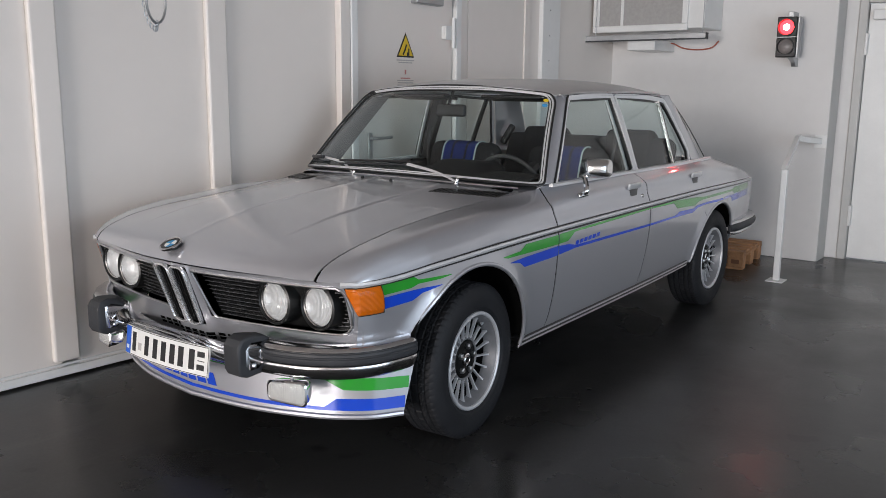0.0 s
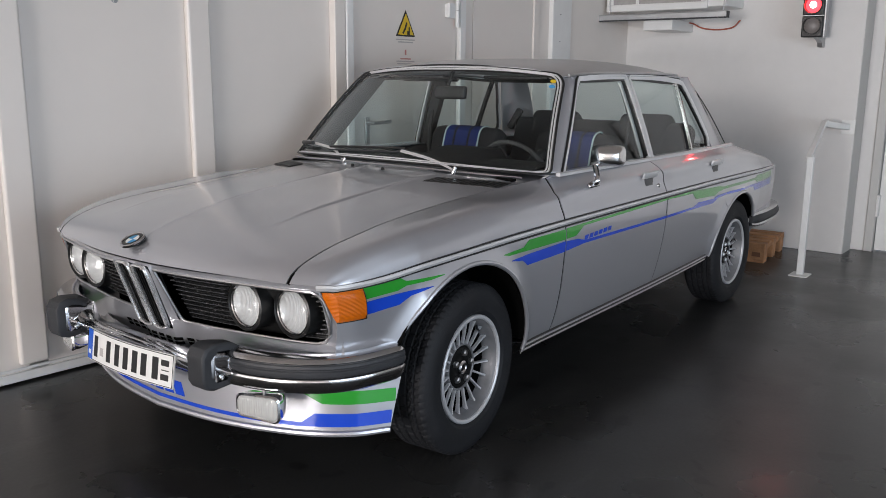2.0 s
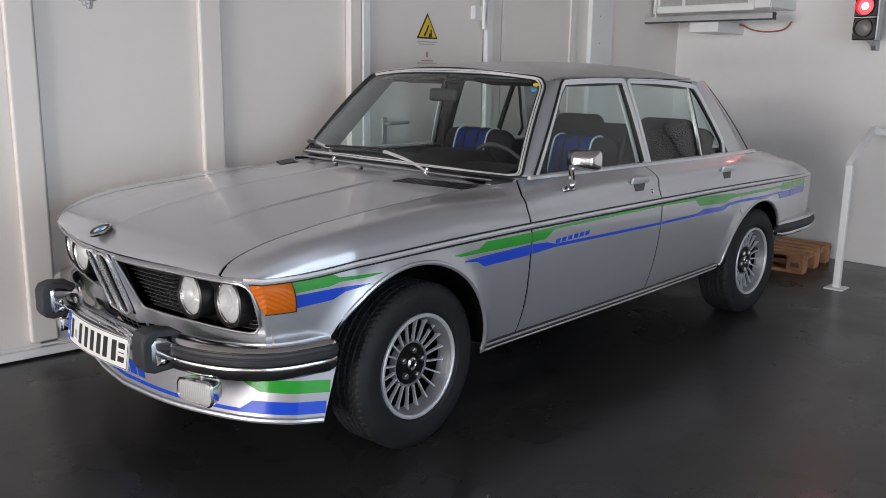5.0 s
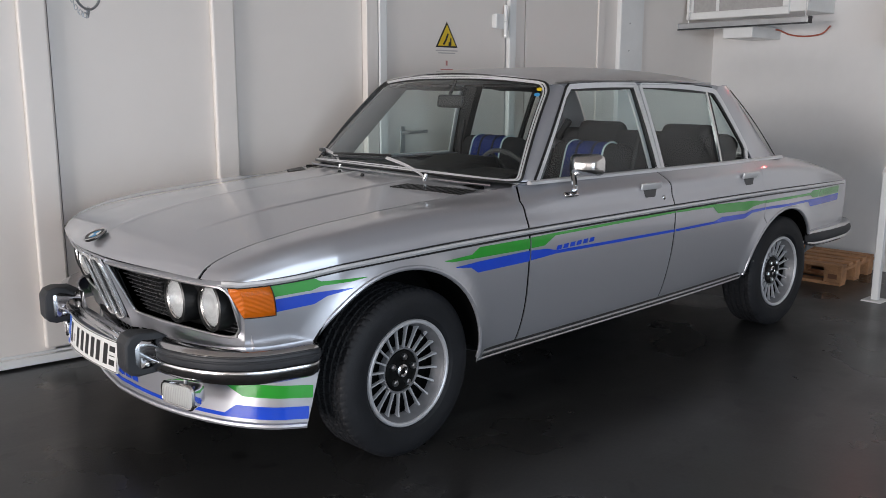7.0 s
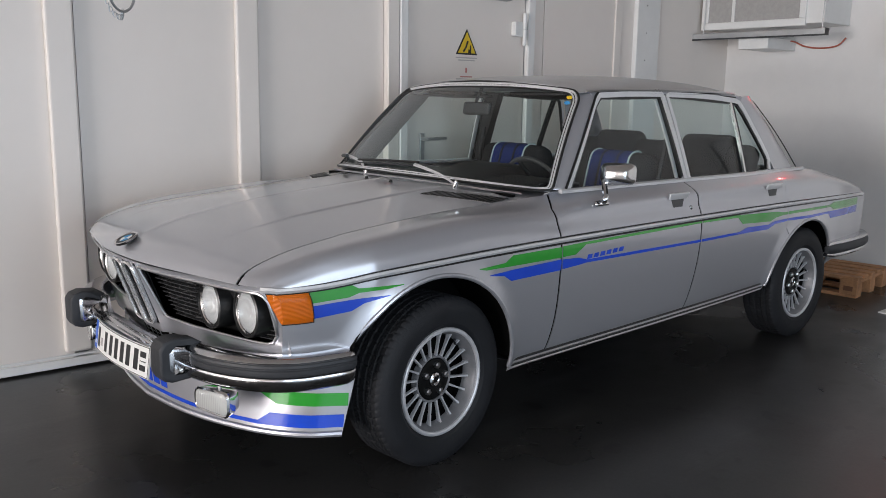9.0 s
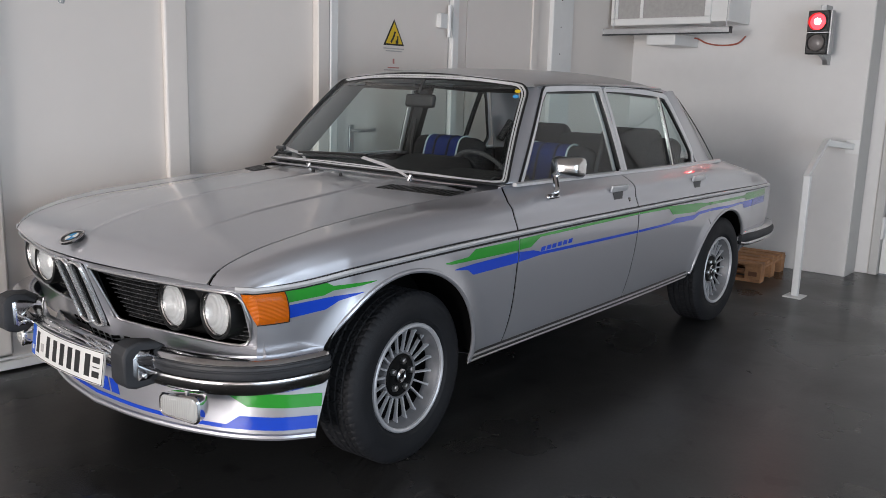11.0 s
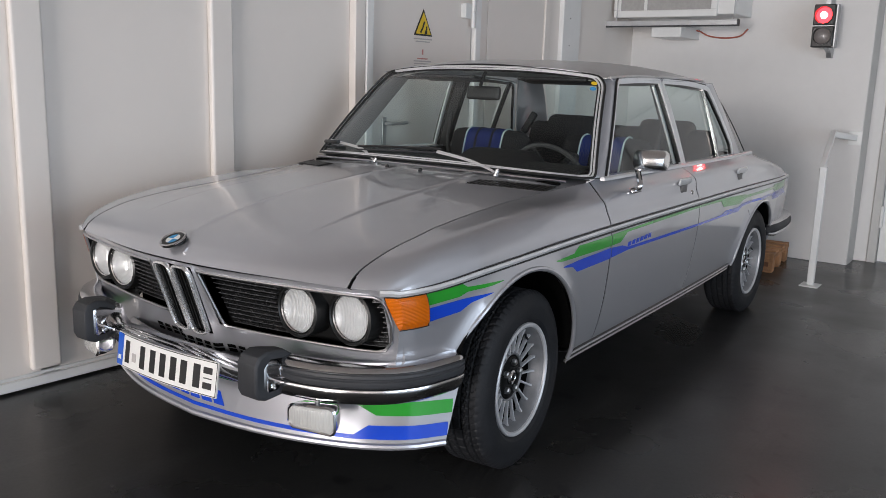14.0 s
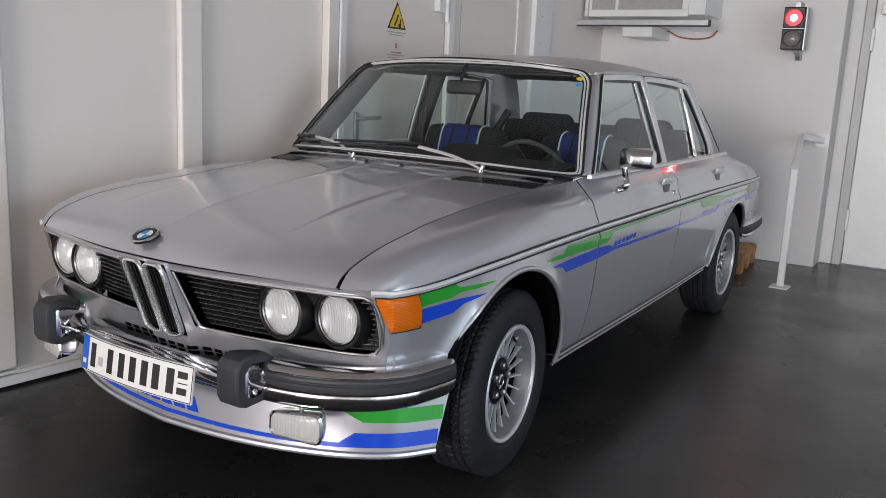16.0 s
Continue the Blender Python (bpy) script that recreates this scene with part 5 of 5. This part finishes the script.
for y in (-0.36, 0.36):
    bm = pad(bmesh.new(), 0.52, 0.50, 0.16, pose(1.18, y, 0.58, 0, -8, 0), 0.05)
    seat = part("front_seat", bm, CLOTH, car, "dark cloth front seat with a blue plaid centre panel")
    bk = pose(1.52, y, 0.79, 0, 15, 0)
    part("backrest", pad(bmesh.new(), 0.50, 0.14, 0.54, bk, 0.065), CLOTH, seat)

    def over(d, k=0.0):
        """A line up the front, over the top and down the back of the backrest."""
        pr = smooth([(-0.072 - k, -0.24), (-0.072 - k, 0.0), (-0.072 - k, 0.19), (-0.056 - k * 0.7, 0.247 + k * 0.6), (0.0, 0.272 + k), (0.056, 0.247 + k * 0.6), (0.072 + k, 0.19), (0.072 + k, 0.0)], 4)
        return [bk @ Vector((p[0], d, p[1])) for p in [(q.x, q.y) for q in [Vector((a_[0], a_[1], 0)) for a_ in pr]]]
    part("centre_panel", grid([over(d, 0.004) for d in steps(-0.118, 0.118, 6)]), CLOTH_BLUE, seat, "blue plaid panel", solid=0.003)
    for d in (-0.05, 0.05):
        part("plaid_band", grid([over(d + e, 0.0065) for e in (-0.007, 0.007)]), CLOTH, seat, solid=0.002)
    for d in (-0.12, 0.12):
        part("piping", tube(over(d, 0.005), 0.0048, 6, up=(0, 1, 0)), CLOTH_PALE, seat)
bm = pad(bmesh.new(), 1.24, 0.50, 0.18, pose(2.10, 0, 0.58, 0, -8, 0), 0.05)
bench = part("rear_bench", bm, CLOTH, car, "dark cloth rear bench with raised shoulders")
part("backrest", pad(bmesh.new(), 1.24, 0.14, 0.52, pose(2.42, 0, 0.82, 0, 20, 0), 0.05), CLOTH, bench)
for y in (-0.32, 0.32):
    part("headrest", pad(bmesh.new(), 0.36, 0.12, 0.28, pose(2.46, y, 0.985, 0, 18, 0), 0.058), CLOTH, bench)
part("belt_guide", pad(bmesh.new(), 0.05, 0.035, 0.15, pose(2.478, 0.645, 1.055, 24, 18, 0), 0.014), DASH, car, "black belt guide")
part("parcel_shelf", boxes((2.46, 2.90, -0.60, 0.60, 0.925, 0.945)), DASH, car, bevel=0.005)
rows = [[Vector((x, w, z)) for x, z in ((0.52 + 0.1 * (abs(w) / 0.68) ** 2, 0.948), (0.66, 0.962), (0.80, 0.966 + 0.036 * (1 if -0.34 < w < 0.0 else 0)), (0.90, 0.953 + 0.050 * (1 if -0.34 < w < 0.0 else 0)), (0.92, 0.86), (0.86, 0.70))] for w in steps(-0.68, 0.68, 34)]
part("dashboard", grid(rows), DASH, car, "black dashboard with an instrument hood", solid=0.01)
part("cabin_floor", boxes((0.60, 2.60, -0.66, 0.66, 0.31, 0.33)), DASH, car)
part("firewall", boxes((0.50, 0.53, -0.66, 0.66, 0.32, 0.93)), DARK, car)
for side in (-1, 1):
    part("door_card", boxes((0.70, 2.45, min(side * 0.705, side * 0.72), max(side * 0.705, side * 0.72), 0.40, 0.93)), DASH, car)
swm = Matrix.Translation((0.985, -0.36, 0.865)) @ pose(0, 0, 0, 0, -115, 0)
sw = part("steering_wheel", tube([swm @ Vector((0.195 * math.cos(a), 0.195 * math.sin(a), 0)) for a in steps(0, 2 * math.pi * 47 / 48, 47)], 0.010, 8, close=True), RIM_GRIP, car, "thin-rimmed black steering wheel")
for a in (0.3, math.pi - 0.3, -math.pi / 2):
    part("wheel_spoke", tube([swm @ Vector((0.03 * math.cos(a), 0.03 * math.sin(a), -0.03)), swm @ Vector((0.19 * math.cos(a), 0.19 * math.sin(a), 0))], 0.009), DASH, sw)
part("steering_boss", pad(bmesh.new(), 0.11, 0.11, 0.05, swm @ Matrix.Translation((0, 0, -0.03)), 0.02), DASH, sw)
part("steering_column", tube([swm @ Vector((0, 0, -0.04)), swm @ Vector((0, 0, -0.25))], 0.03), DASH, sw)
im = part("rear_view_mirror", pad(bmesh.new(), 0.185, 0.03, 0.062, pose(0.892, -0.034, 1.258, 0, 8, 0), 0.014), DASH, car, "black inside mirror")
part("mirror_stalk", tube([(0.915, 0, 1.29), (0.955, 0, 1.36)], 0.008), DASH, im)
for u in (-0.25, 0.55):
    part("sun_visor", pad(bmesh.new(), 0.36, 0.13, 0.016, pose(1.04, -u * 0.62 if u > 0 else 0.26, 1.322, 0, 8, 0), 0.006), DASH, car)
part("seat_belt", tube([(1.60, 0.645, 1.20), (1.55, 0.64, 1.0), (1.52, 0.60, 0.62)], 0.012), DASH, car)
part("seat_belt", tube([(1.60, -0.645, 1.20), (1.55, -0.64, 1.0), (1.52, -0.60, 0.62)], 0.012), DASH, car)

# wipers, washers, vents, mirror, stickers, aerial parts
n_ = Vector((-0.62, 0, 0.78))
for piv, mid_, tip, u0, u1, f0 in (((0.405, -0.435, 0.957), (0.425, -0.27, 0.998), (0.455, -0.10, 1.016), -0.16, 0.50, 0.10), ((0.412, 0.21, 0.952), (0.505, 0.385, 0.996), (0.628, 0.690, 1.008), 0.74, 0.99, 0.085)):
    piv, mid_, tip = Vector(piv), Vector(mid_), Vector(tip)
    path = smooth([piv, piv.lerp(mid_, 0.4) + Vector((0, 0, 0.004)), mid_, tip], 5)
    rows = []
    for k, p in enumerate(path):
        d = (path[min(len(path) - 1, k + 1)] - path[max(0, k - 1)]).normalized()
        s_ = d.cross(n_).normalized()
        w_ = 0.0042 + 0.0042 * k / (len(path) - 1)
        rows.append([p + s_ * a_ + n_ * b_ for a_, b_ in ((-w_, -0.002), (w_, -0.002), (w_ * 0.7, 0.003), (-w_ * 0.7, 0.003))])
    arm = part("wiper_arm", capped(rows), TRIM_LINE, car, "bright wiper arm with a black blade")
    part("wiper_pivot", lathe([(0.0, 0.020), (0.007, 0.018), (0.010, 0.006), (0.011, -0.012)], 16, Matrix.Translation(piv) @ pose(0, 0, 0, -70, 0, 0)), CHROME, arm)
    bl_ = part("wiper_blade", tube([screen(u, f0 - 0.05 * abs(u - u0) * (1 if u0 < 0 else 0)) + n_ * (0.016 if u0 < 0 else 0.024) for u in steps(u0, u1, 8)], 0.0055 if u0 < 0 else 0.0095), BLACK_TRIM, arm)
    part("blade_rubber", tube([screen(u, f0 - 0.02 - 0.05 * abs(u - u0) * (1 if u0 < 0 else 0)) + n_ * 0.007 for u in steps(u0, u1, 8)], 0.0035), RUBBER, bl_)
for side in (-1, 1):
    # slotted vents near the windscreen
    rows = []
    for k in range(15):
        wa = 0.398 + 0.0188 * k
        row = []
        for ds in (-0.004, 0.03, 0.06, 0.090):
            p = top_point(0.250 + 0.010 * k + ds, wa / (edge(0.250 + 0.010 * k + ds)[0] - 0.004))
            row.append((p.x, side * wa, p.z + 0.0012))
        rows.append(row)
    vent = part("vent", grid(rows), BLACK_TRIM, hood, "black slotted air vent", solid=0.002)
    for k in range(15):
        w0 = side * (0.40 + 0.0185 * k)
        s0 = 0.250 + 0.010 * k
        bm = bmesh.new()
        vs = []
        for ds, dw in ((0, 0), (0.085, 0.004), (0.085, 0.015), (0, 0.012)):
            ew, ez = edge(s0 + ds)
            t = (abs(w0) + dw) / (ew - 0.004)
            p = top_point(s0 + ds, t)
            vs.append(bm.verts.new((p.x, side * (abs(w0) + dw), p.z + 0.0042)))
        bm.faces.new(vs)
        part("vent_slot", bm, BLACK_TRIM, vent, solid=0.002)
for y in (0.05, -0.14):
    p = top_point(0.30, y / 0.70)
    part("washer_jet", lathe([(0.0, 0.012), (0.006, 0.010), (0.009, 0.0)], 12, Matrix.Translation(p) @ pose(0, 0, 0, -90, 0, 0)), BLACK_TRIM, hood)
mb = side_point(0.882, 6.68, 0.004, -1)
mf = side_point(0.862, 6.0, 0.004, -1)
mir = part("door_mirror", tube(smooth([mf, mf + Vector((0.004, -0.022, 0.020)), mb + Vector((0.004, -0.048, 0.050)), mb + Vector((0.012, -0.075, 0.084))], 6), 0.0125), CHROME, car, "chrome door mirror on a curved stalk")
part("mirror_foot", pad(bmesh.new(), 0.026, 0.085, 0.016, Matrix.Translation(mf + Vector((0.0, -0.006, 0.0))) @ pose(0, 0, 0, 45, 0, 0), 0.0075), CHROME, mir)
bm = bmesh.new()
box(bm, -0.058, 0.036, -0.082, 0.082, -0.049, 0.049)
bmesh.ops.bevel(bm, geom=bm.edges[:], offset=0.030, segments=5, affect="EDGES", profile=0.5)
for v in bm.verts:
    k = max(0.0, min(1.0, (0.03 - v.co.x) / 0.08))
    v.co.y *= 1 - 0.36 * k
    v.co.z *= 1 - 0.34 * k
mm = Matrix.Translation(mb + Vector((0.022, -0.098, 0.085))) @ pose(0, 0, 0, 0, 0, 28)
bmesh.ops.transform(bm, matrix=mm, verts=bm.verts)
part("mirror_shell", bm, BRIGHT, mir)
for u, fz, mt in ((-0.938, 0.928, YELLOW), (-0.938, 0.868, STICKER_BLUE)):
    bm = bmesh.new()
    bm.faces.new([bm.verts.new(screen(u + 0.021 * math.cos(a), fz + 0.019 * math.sin(a)) + Vector((-0.70, 0, 0.72)) * 0.003) for a in steps(0, 2 * math.pi * 15 / 16, 15)])
    part("sticker", bm, mt, car, "round sticker inside the windscreen", solid=0.001)

# rear bumper
half = [(2.98, 0.858), (3.2, 0.858), (3.45, 0.84), (3.62, 0.79), (3.71, 0.68), (3.75, 0.4), (3.76, 0.0)]
plan = smooth([(x, y, 0) for x, y in half] + [(x, -y, 0) for x, y in reversed(half[:-1])], 6)
rb = part("rear_bumper", bump(round_band(0.484, 0.510, 0.012, 0.06)), BUMPER_CHROME, car, "chrome rear bumper with a black rubber band")
part("bumper_flange", bump(round_band(0.412, 0.440, 0.008, 0.05)), BUMPER_CHROME, rb)
part("rubber_band", bump(round_band(0.434, 0.494, 0.022, 0.04)), RUBBER, rb)

# the finished car stands a little towards the driver's side
car.location, car.scale = (0.0, -0.02, 0.0), (1.0, 0.977, 1.0)

# ---- things in the garage ----
# pallet of wooden boards behind the car
pal = thing("pallet", "worn wooden pallet lying on the floor behind the car", "pallet", at=pose(3.892, -0.672, 0.0, 0, 0, 94))


def plank(name, x0, x1, y0, y1, z0, z1, label=""):
    return part(name, boxes((x0, x1, y0, y1, z0, z1)), WOOD, pal, label, 0.003)


for k in range(5):
    plank("deck_board", 0.0 + 0.004 * (k % 2), 0.80, -0.131 * k - 0.092 + 0.006 * (k % 3), -0.131 * k, 0.122, 0.144)
for x in (0.0, 0.34, 0.68):
    plank("stringer", x, x + 0.12, -0.626, 0.0, 0.100, 0.122)
    for y in (-0.002, -0.262, -0.522):
        bk = plank("block", x + 0.002, x + 0.118, y - 0.10, y, 0.022, 0.100)
        if x == 0.0 and y > -0.01:
            part("brand_mark", boxes((x + 0.03, x + 0.09, y, y + 0.0012, 0.045, 0.078)), WOOD_MARK, bk, "dark printed mark as a plain bar")

for y in (-0.002, -0.262, -0.522):
    plank("base_board", 0.004, 0.80, y - 0.098, y - 0.002, 0.0, 0.022)

# white bollard with a cranked top
bol = thing("bollard", "white square steel bollard on a foot plate", "bollard", at=pose(3.68, -0.985, 0))
part("post", boxes((-0.020, 0.020, -0.022, 0.022, 0.008, 0.82)), WHITE_METAL, bol, "", 0.005)
part("foot_plate", boxes((-0.07, 0.07, -0.06, 0.06, 0.0, 0.008)), WHITE_METAL, bol, "", 0.002)
part("cranked_arm", sweep([(0.0, 0.012, 0.80), (0.03, 0.014, 0.825), (0.60, 0.086, 1.015), (0.66, 0.088, 1.02)], [(-0.018, -0.020), (0.018, -0.020), (0.018, 0.020), (-0.018, 0.020)]), WHITE_METAL, bol, "", 0.004)
part("wall_stay", sweep([(0.61, 0.084, 1.012), (0.70, 0.04, 1.0), (0.925, -0.006, 0.980)], [(-0.018, -0.022), (0.018, -0.022), (0.018, 0.022), (-0.018, 0.022)]), WHITE_METAL, bol, "", 0.004)
part("wall_plate", boxes((0.928, 0.94, -0.055, 0.040, 0.925, 1.03)), WHITE_METAL, bol, "", 0.003)
# two-lamp signal, red lit
tl = thing("traffic_light", "two-lamp traffic light with the red lamp lit, on a wall bracket", "traffic light", at=pose(4.42, -0.722, 1.788, 0, 0, 0))
for z in (-0.0785, 0.0785):
    part("housing", boxes((-0.03, 0.06, -0.075, 0.075, z - 0.0755, z + 0.0755)), BLACK_TRIM, tl, "black lamp housing", 0.008)
part("seam_strip", boxes((-0.031, 0.055, -0.076, 0.076, -0.003, 0.003)), ZINC, tl)
part("side_plate", boxes((-0.012, 0.062, -0.088, -0.0755, -0.155, 0.155)), ZINC, tl, "grey metal side plate", 0.002)
part("bracket", boxes((0.06, 0.14, -0.02, 0.02, 0.14, 0.20), (0.13, 0.20, -0.02, 0.02, -0.16, 0.20)), ZINC, tl, "", 0.003)
part("stay", capped([[(0.0, y, -0.155), (0.20, y, -0.155), (0.20, y, -0.222), (0.13, y, -0.222), (0.11, y, -0.190)] for y in (-0.045, -0.010)]), ZINC, tl, "grey metal stay", 0.002)
for z, mt in ((0.075, RED_ON), (-0.072, LENS_OFF)):
    m = Matrix.Translation((-0.03, 0, z)) @ pose(0, 0, 0, 0, 0, -90)
    ln = part("lens", lathe([(0.0, 0.018), (0.03, 0.014), (0.055, 0.002), (0.058, -0.004), (0, -0.004)], 32, m), mt, tl)
    part("visor", lathe([(0.058, 0.0), (0.060, 0.03), (0.064, 0.03), (0.064, -0.004)], 32, m), BLACK_TRIM, tl)
    if z > 0:
        part("lamp_core", lathe([(0.0, 0.0225), (0.014, 0.0205), (0.024, 0.017), (0.026, 0.012)], 24, m), RED_CORE, ln)

# wall cabinet with a mesh front over a rail
cab = thing("ventilation_unit", "white wall unit with a mesh front in a grey frame", "ventilation unit")
CX = 4.20
part("cabinet", boxes((CX + 0.02, FAR_X, -0.13, 0.86, 1.87, 2.75)), WHITE_METAL, cab, "", 0.006)
part("front_frame", boxes((CX, CX + 0.03, 0.01, 0.86, 1.855, 1.91), (CX, CX + 0.03, 0.01, 0.06, 1.91, 2.7), (CX, CX + 0.03, 0.80, 0.86, 1.91, 2.7), (CX, CX + 0.03, 0.01, 0.86, 2.7, 2.75)), WHITE_METAL, cab, "", 0.006)
part("mesh_mullion", boxes((CX + 0.002, CX + 0.02, 0.575, 0.60, 1.91, 2.7)), WHITE_METAL, cab)
ms = part("mesh_panel", boxes((CX + 0.008, CX + 0.018, 0.06, 0.80, 1.91, 2.7)), MESH_GREY, cab)
part("rail", boxes((CX - 0.06, CX - 0.01, -0.17, 0.895, 1.778, 1.828), (CX - 0.01, CX + 0.02, -0.17, 0.895, 1.813, 1.828)), ZINC, cab, "grey metal rail", 0.004)
part("rail_lip", boxes((CX - 0.0625, CX - 0.0605, -0.172, 0.897, 1.775, 1.787), (CX - 0.062, CX - 0.008, -0.1745, -0.1705, 1.778, 1.828)), RUBBER, cab, "dark lower edge and end cap")
for y in (-0.13, 0.82):
    part("hanger", tube([(CX - 0.02, y, 1.82), (CX + 0.0, y, 2.7)], 0.004), ZINC, cab)
dk = thing("cable_box", "white junction box under the wall unit", "box")
part("housing", boxes((4.19, FAR_X, 0.275, 0.52, 1.70, 1.785)), WHITE_METAL, dk, "", 0.005)
cb = thing("cable", "orange cable hanging in a loop on the wall", "cable")
part("loop", tube(smooth([(4.50, 0.30, 1.77), (4.56, 0.26, 1.768), (4.60, 0.20, 1.735), (4.60, 0.10, 1.717), (4.60, 0.0, 1.718), (4.60, -0.07, 1.735), (4.605, -0.117, 1.785)], 6), 0.006), CABLE_RED, cb)

# warning sign on the steel door: plain falling-hazard triangle and small print as bars
sg0 = thing("warning_sign", "yellow triangular warning sticker with small print below, on the steel door", "sign")
SY = DW + 0.0075
def tri_plate(r, y, mat, name, cz=1.62, cx=1.745):
    bm = bmesh.new()
    a = [bm.verts.new((cx + r * math.sin(t), y, cz + r * math.cos(t))) for t in (0, 2 * math.pi / 3, 4 * math.pi / 3)]
    bm.faces.new(a)
    return part(name, bm, mat, sg0, solid=0.001)
tri_plate(0.105, SY - 0.001, INK, "border")
tri_plate(0.085, SY - 0.0035, YELLOW, "triangle")
part("pictogram", sweep([(1.715, SY - 0.0055, 1.585), (1.735, SY - 0.0055, 1.612), (1.752, SY - 0.0055, 1.650)], [(-0.006, -0.001), (0.006, -0.001), (0.006, 0.001), (-0.006, 0.001)], up=(0, 1, 0)), INK, sg0)
part("pictogram_step", boxes((1.757, 1.780, SY - 0.0062, SY - 0.0045, 1.578, 1.60), (1.770, 1.780, SY - 0.0062, SY - 0.0045, 1.60, 1.625)), INK, sg0)
for k, (z, w, mt) in enumerate(((1.545, 0.09, TEXT_GREY), (1.53, 0.07, TEXT_GREY), (1.43, 0.05, TEXT_RED), (1.415, 0.085, TEXT_GREY), (1.40, 0.08, TEXT_GREY), (1.385, 0.085, TEXT_GREY), (1.37, 0.09, TEXT_GREY))):
    part("text_bar", boxes((1.745 - w, 1.745 + w, SY - 0.0022, SY - 0.0008, z, z + 0.007)), mt, sg0)
part("text_mark", boxes((1.738, 1.752, SY - 0.0022, SY - 0.0008, 1.458, 1.488)), TEXT_RED, sg0)

# chain with a ring, hanging from the ceiling near the nose of the car
ch = thing("hanging_chain", "thin steel chain with a round ring, hanging from the ceiling", "chain")
RC, RD = Vector((-0.715, 0.112, 1.672)), Vector((0.92, 0.39, 0))
part("ring", tube([RC + RD * 0.062 * math.cos(a) + Vector((0, 0, 0.078 * math.sin(a))) for a in steps(0, 2 * math.pi * 27 / 28, 27)], 0.0048, 8, up=(-0.39, 0.92, 0), close=True), ZINC, ch)
def link(bm, p, turn):
    m = Matrix.Translation(p) @ pose(0, 0, 0, 0, 0, turn)
    tube([m @ Vector((0.005 * math.cos(a), 0, 0.0095 * math.sin(a))) for a in steps(0, 2 * math.pi * 9 / 10, 9)], 0.0017, 5, up=(0, 1, 0), close=True, bm=bm)
chain_line = smooth([RC + RD * -0.105 + Vector((0, 0, 0.09)), RC + RD * -0.085 + Vector((0, 0, 0.0)), RC + RD * -0.055 + Vector((0, 0, -0.075)), RC + RD * -0.010 + Vector((0, 0, -0.100)), RC + RD * 0.0 + Vector((0, 0, -0.078))], 5)
for k, p in enumerate(chain_line):
    bm = bmesh.new()
    link(bm, p, 90 * (k % 2) - 18)
    part("link", bm, ZINC, ch)
part("cord", tube([chain_line[0], chain_line[0] + Vector((0, 0, HEIGHT - chain_line[0].z))], 0.0025), ZINC, ch)
part("cord", tube([(-0.71, 0.10, 1.74), (-0.71, 0.10, HEIGHT)], 0.003), ZINC, ch)
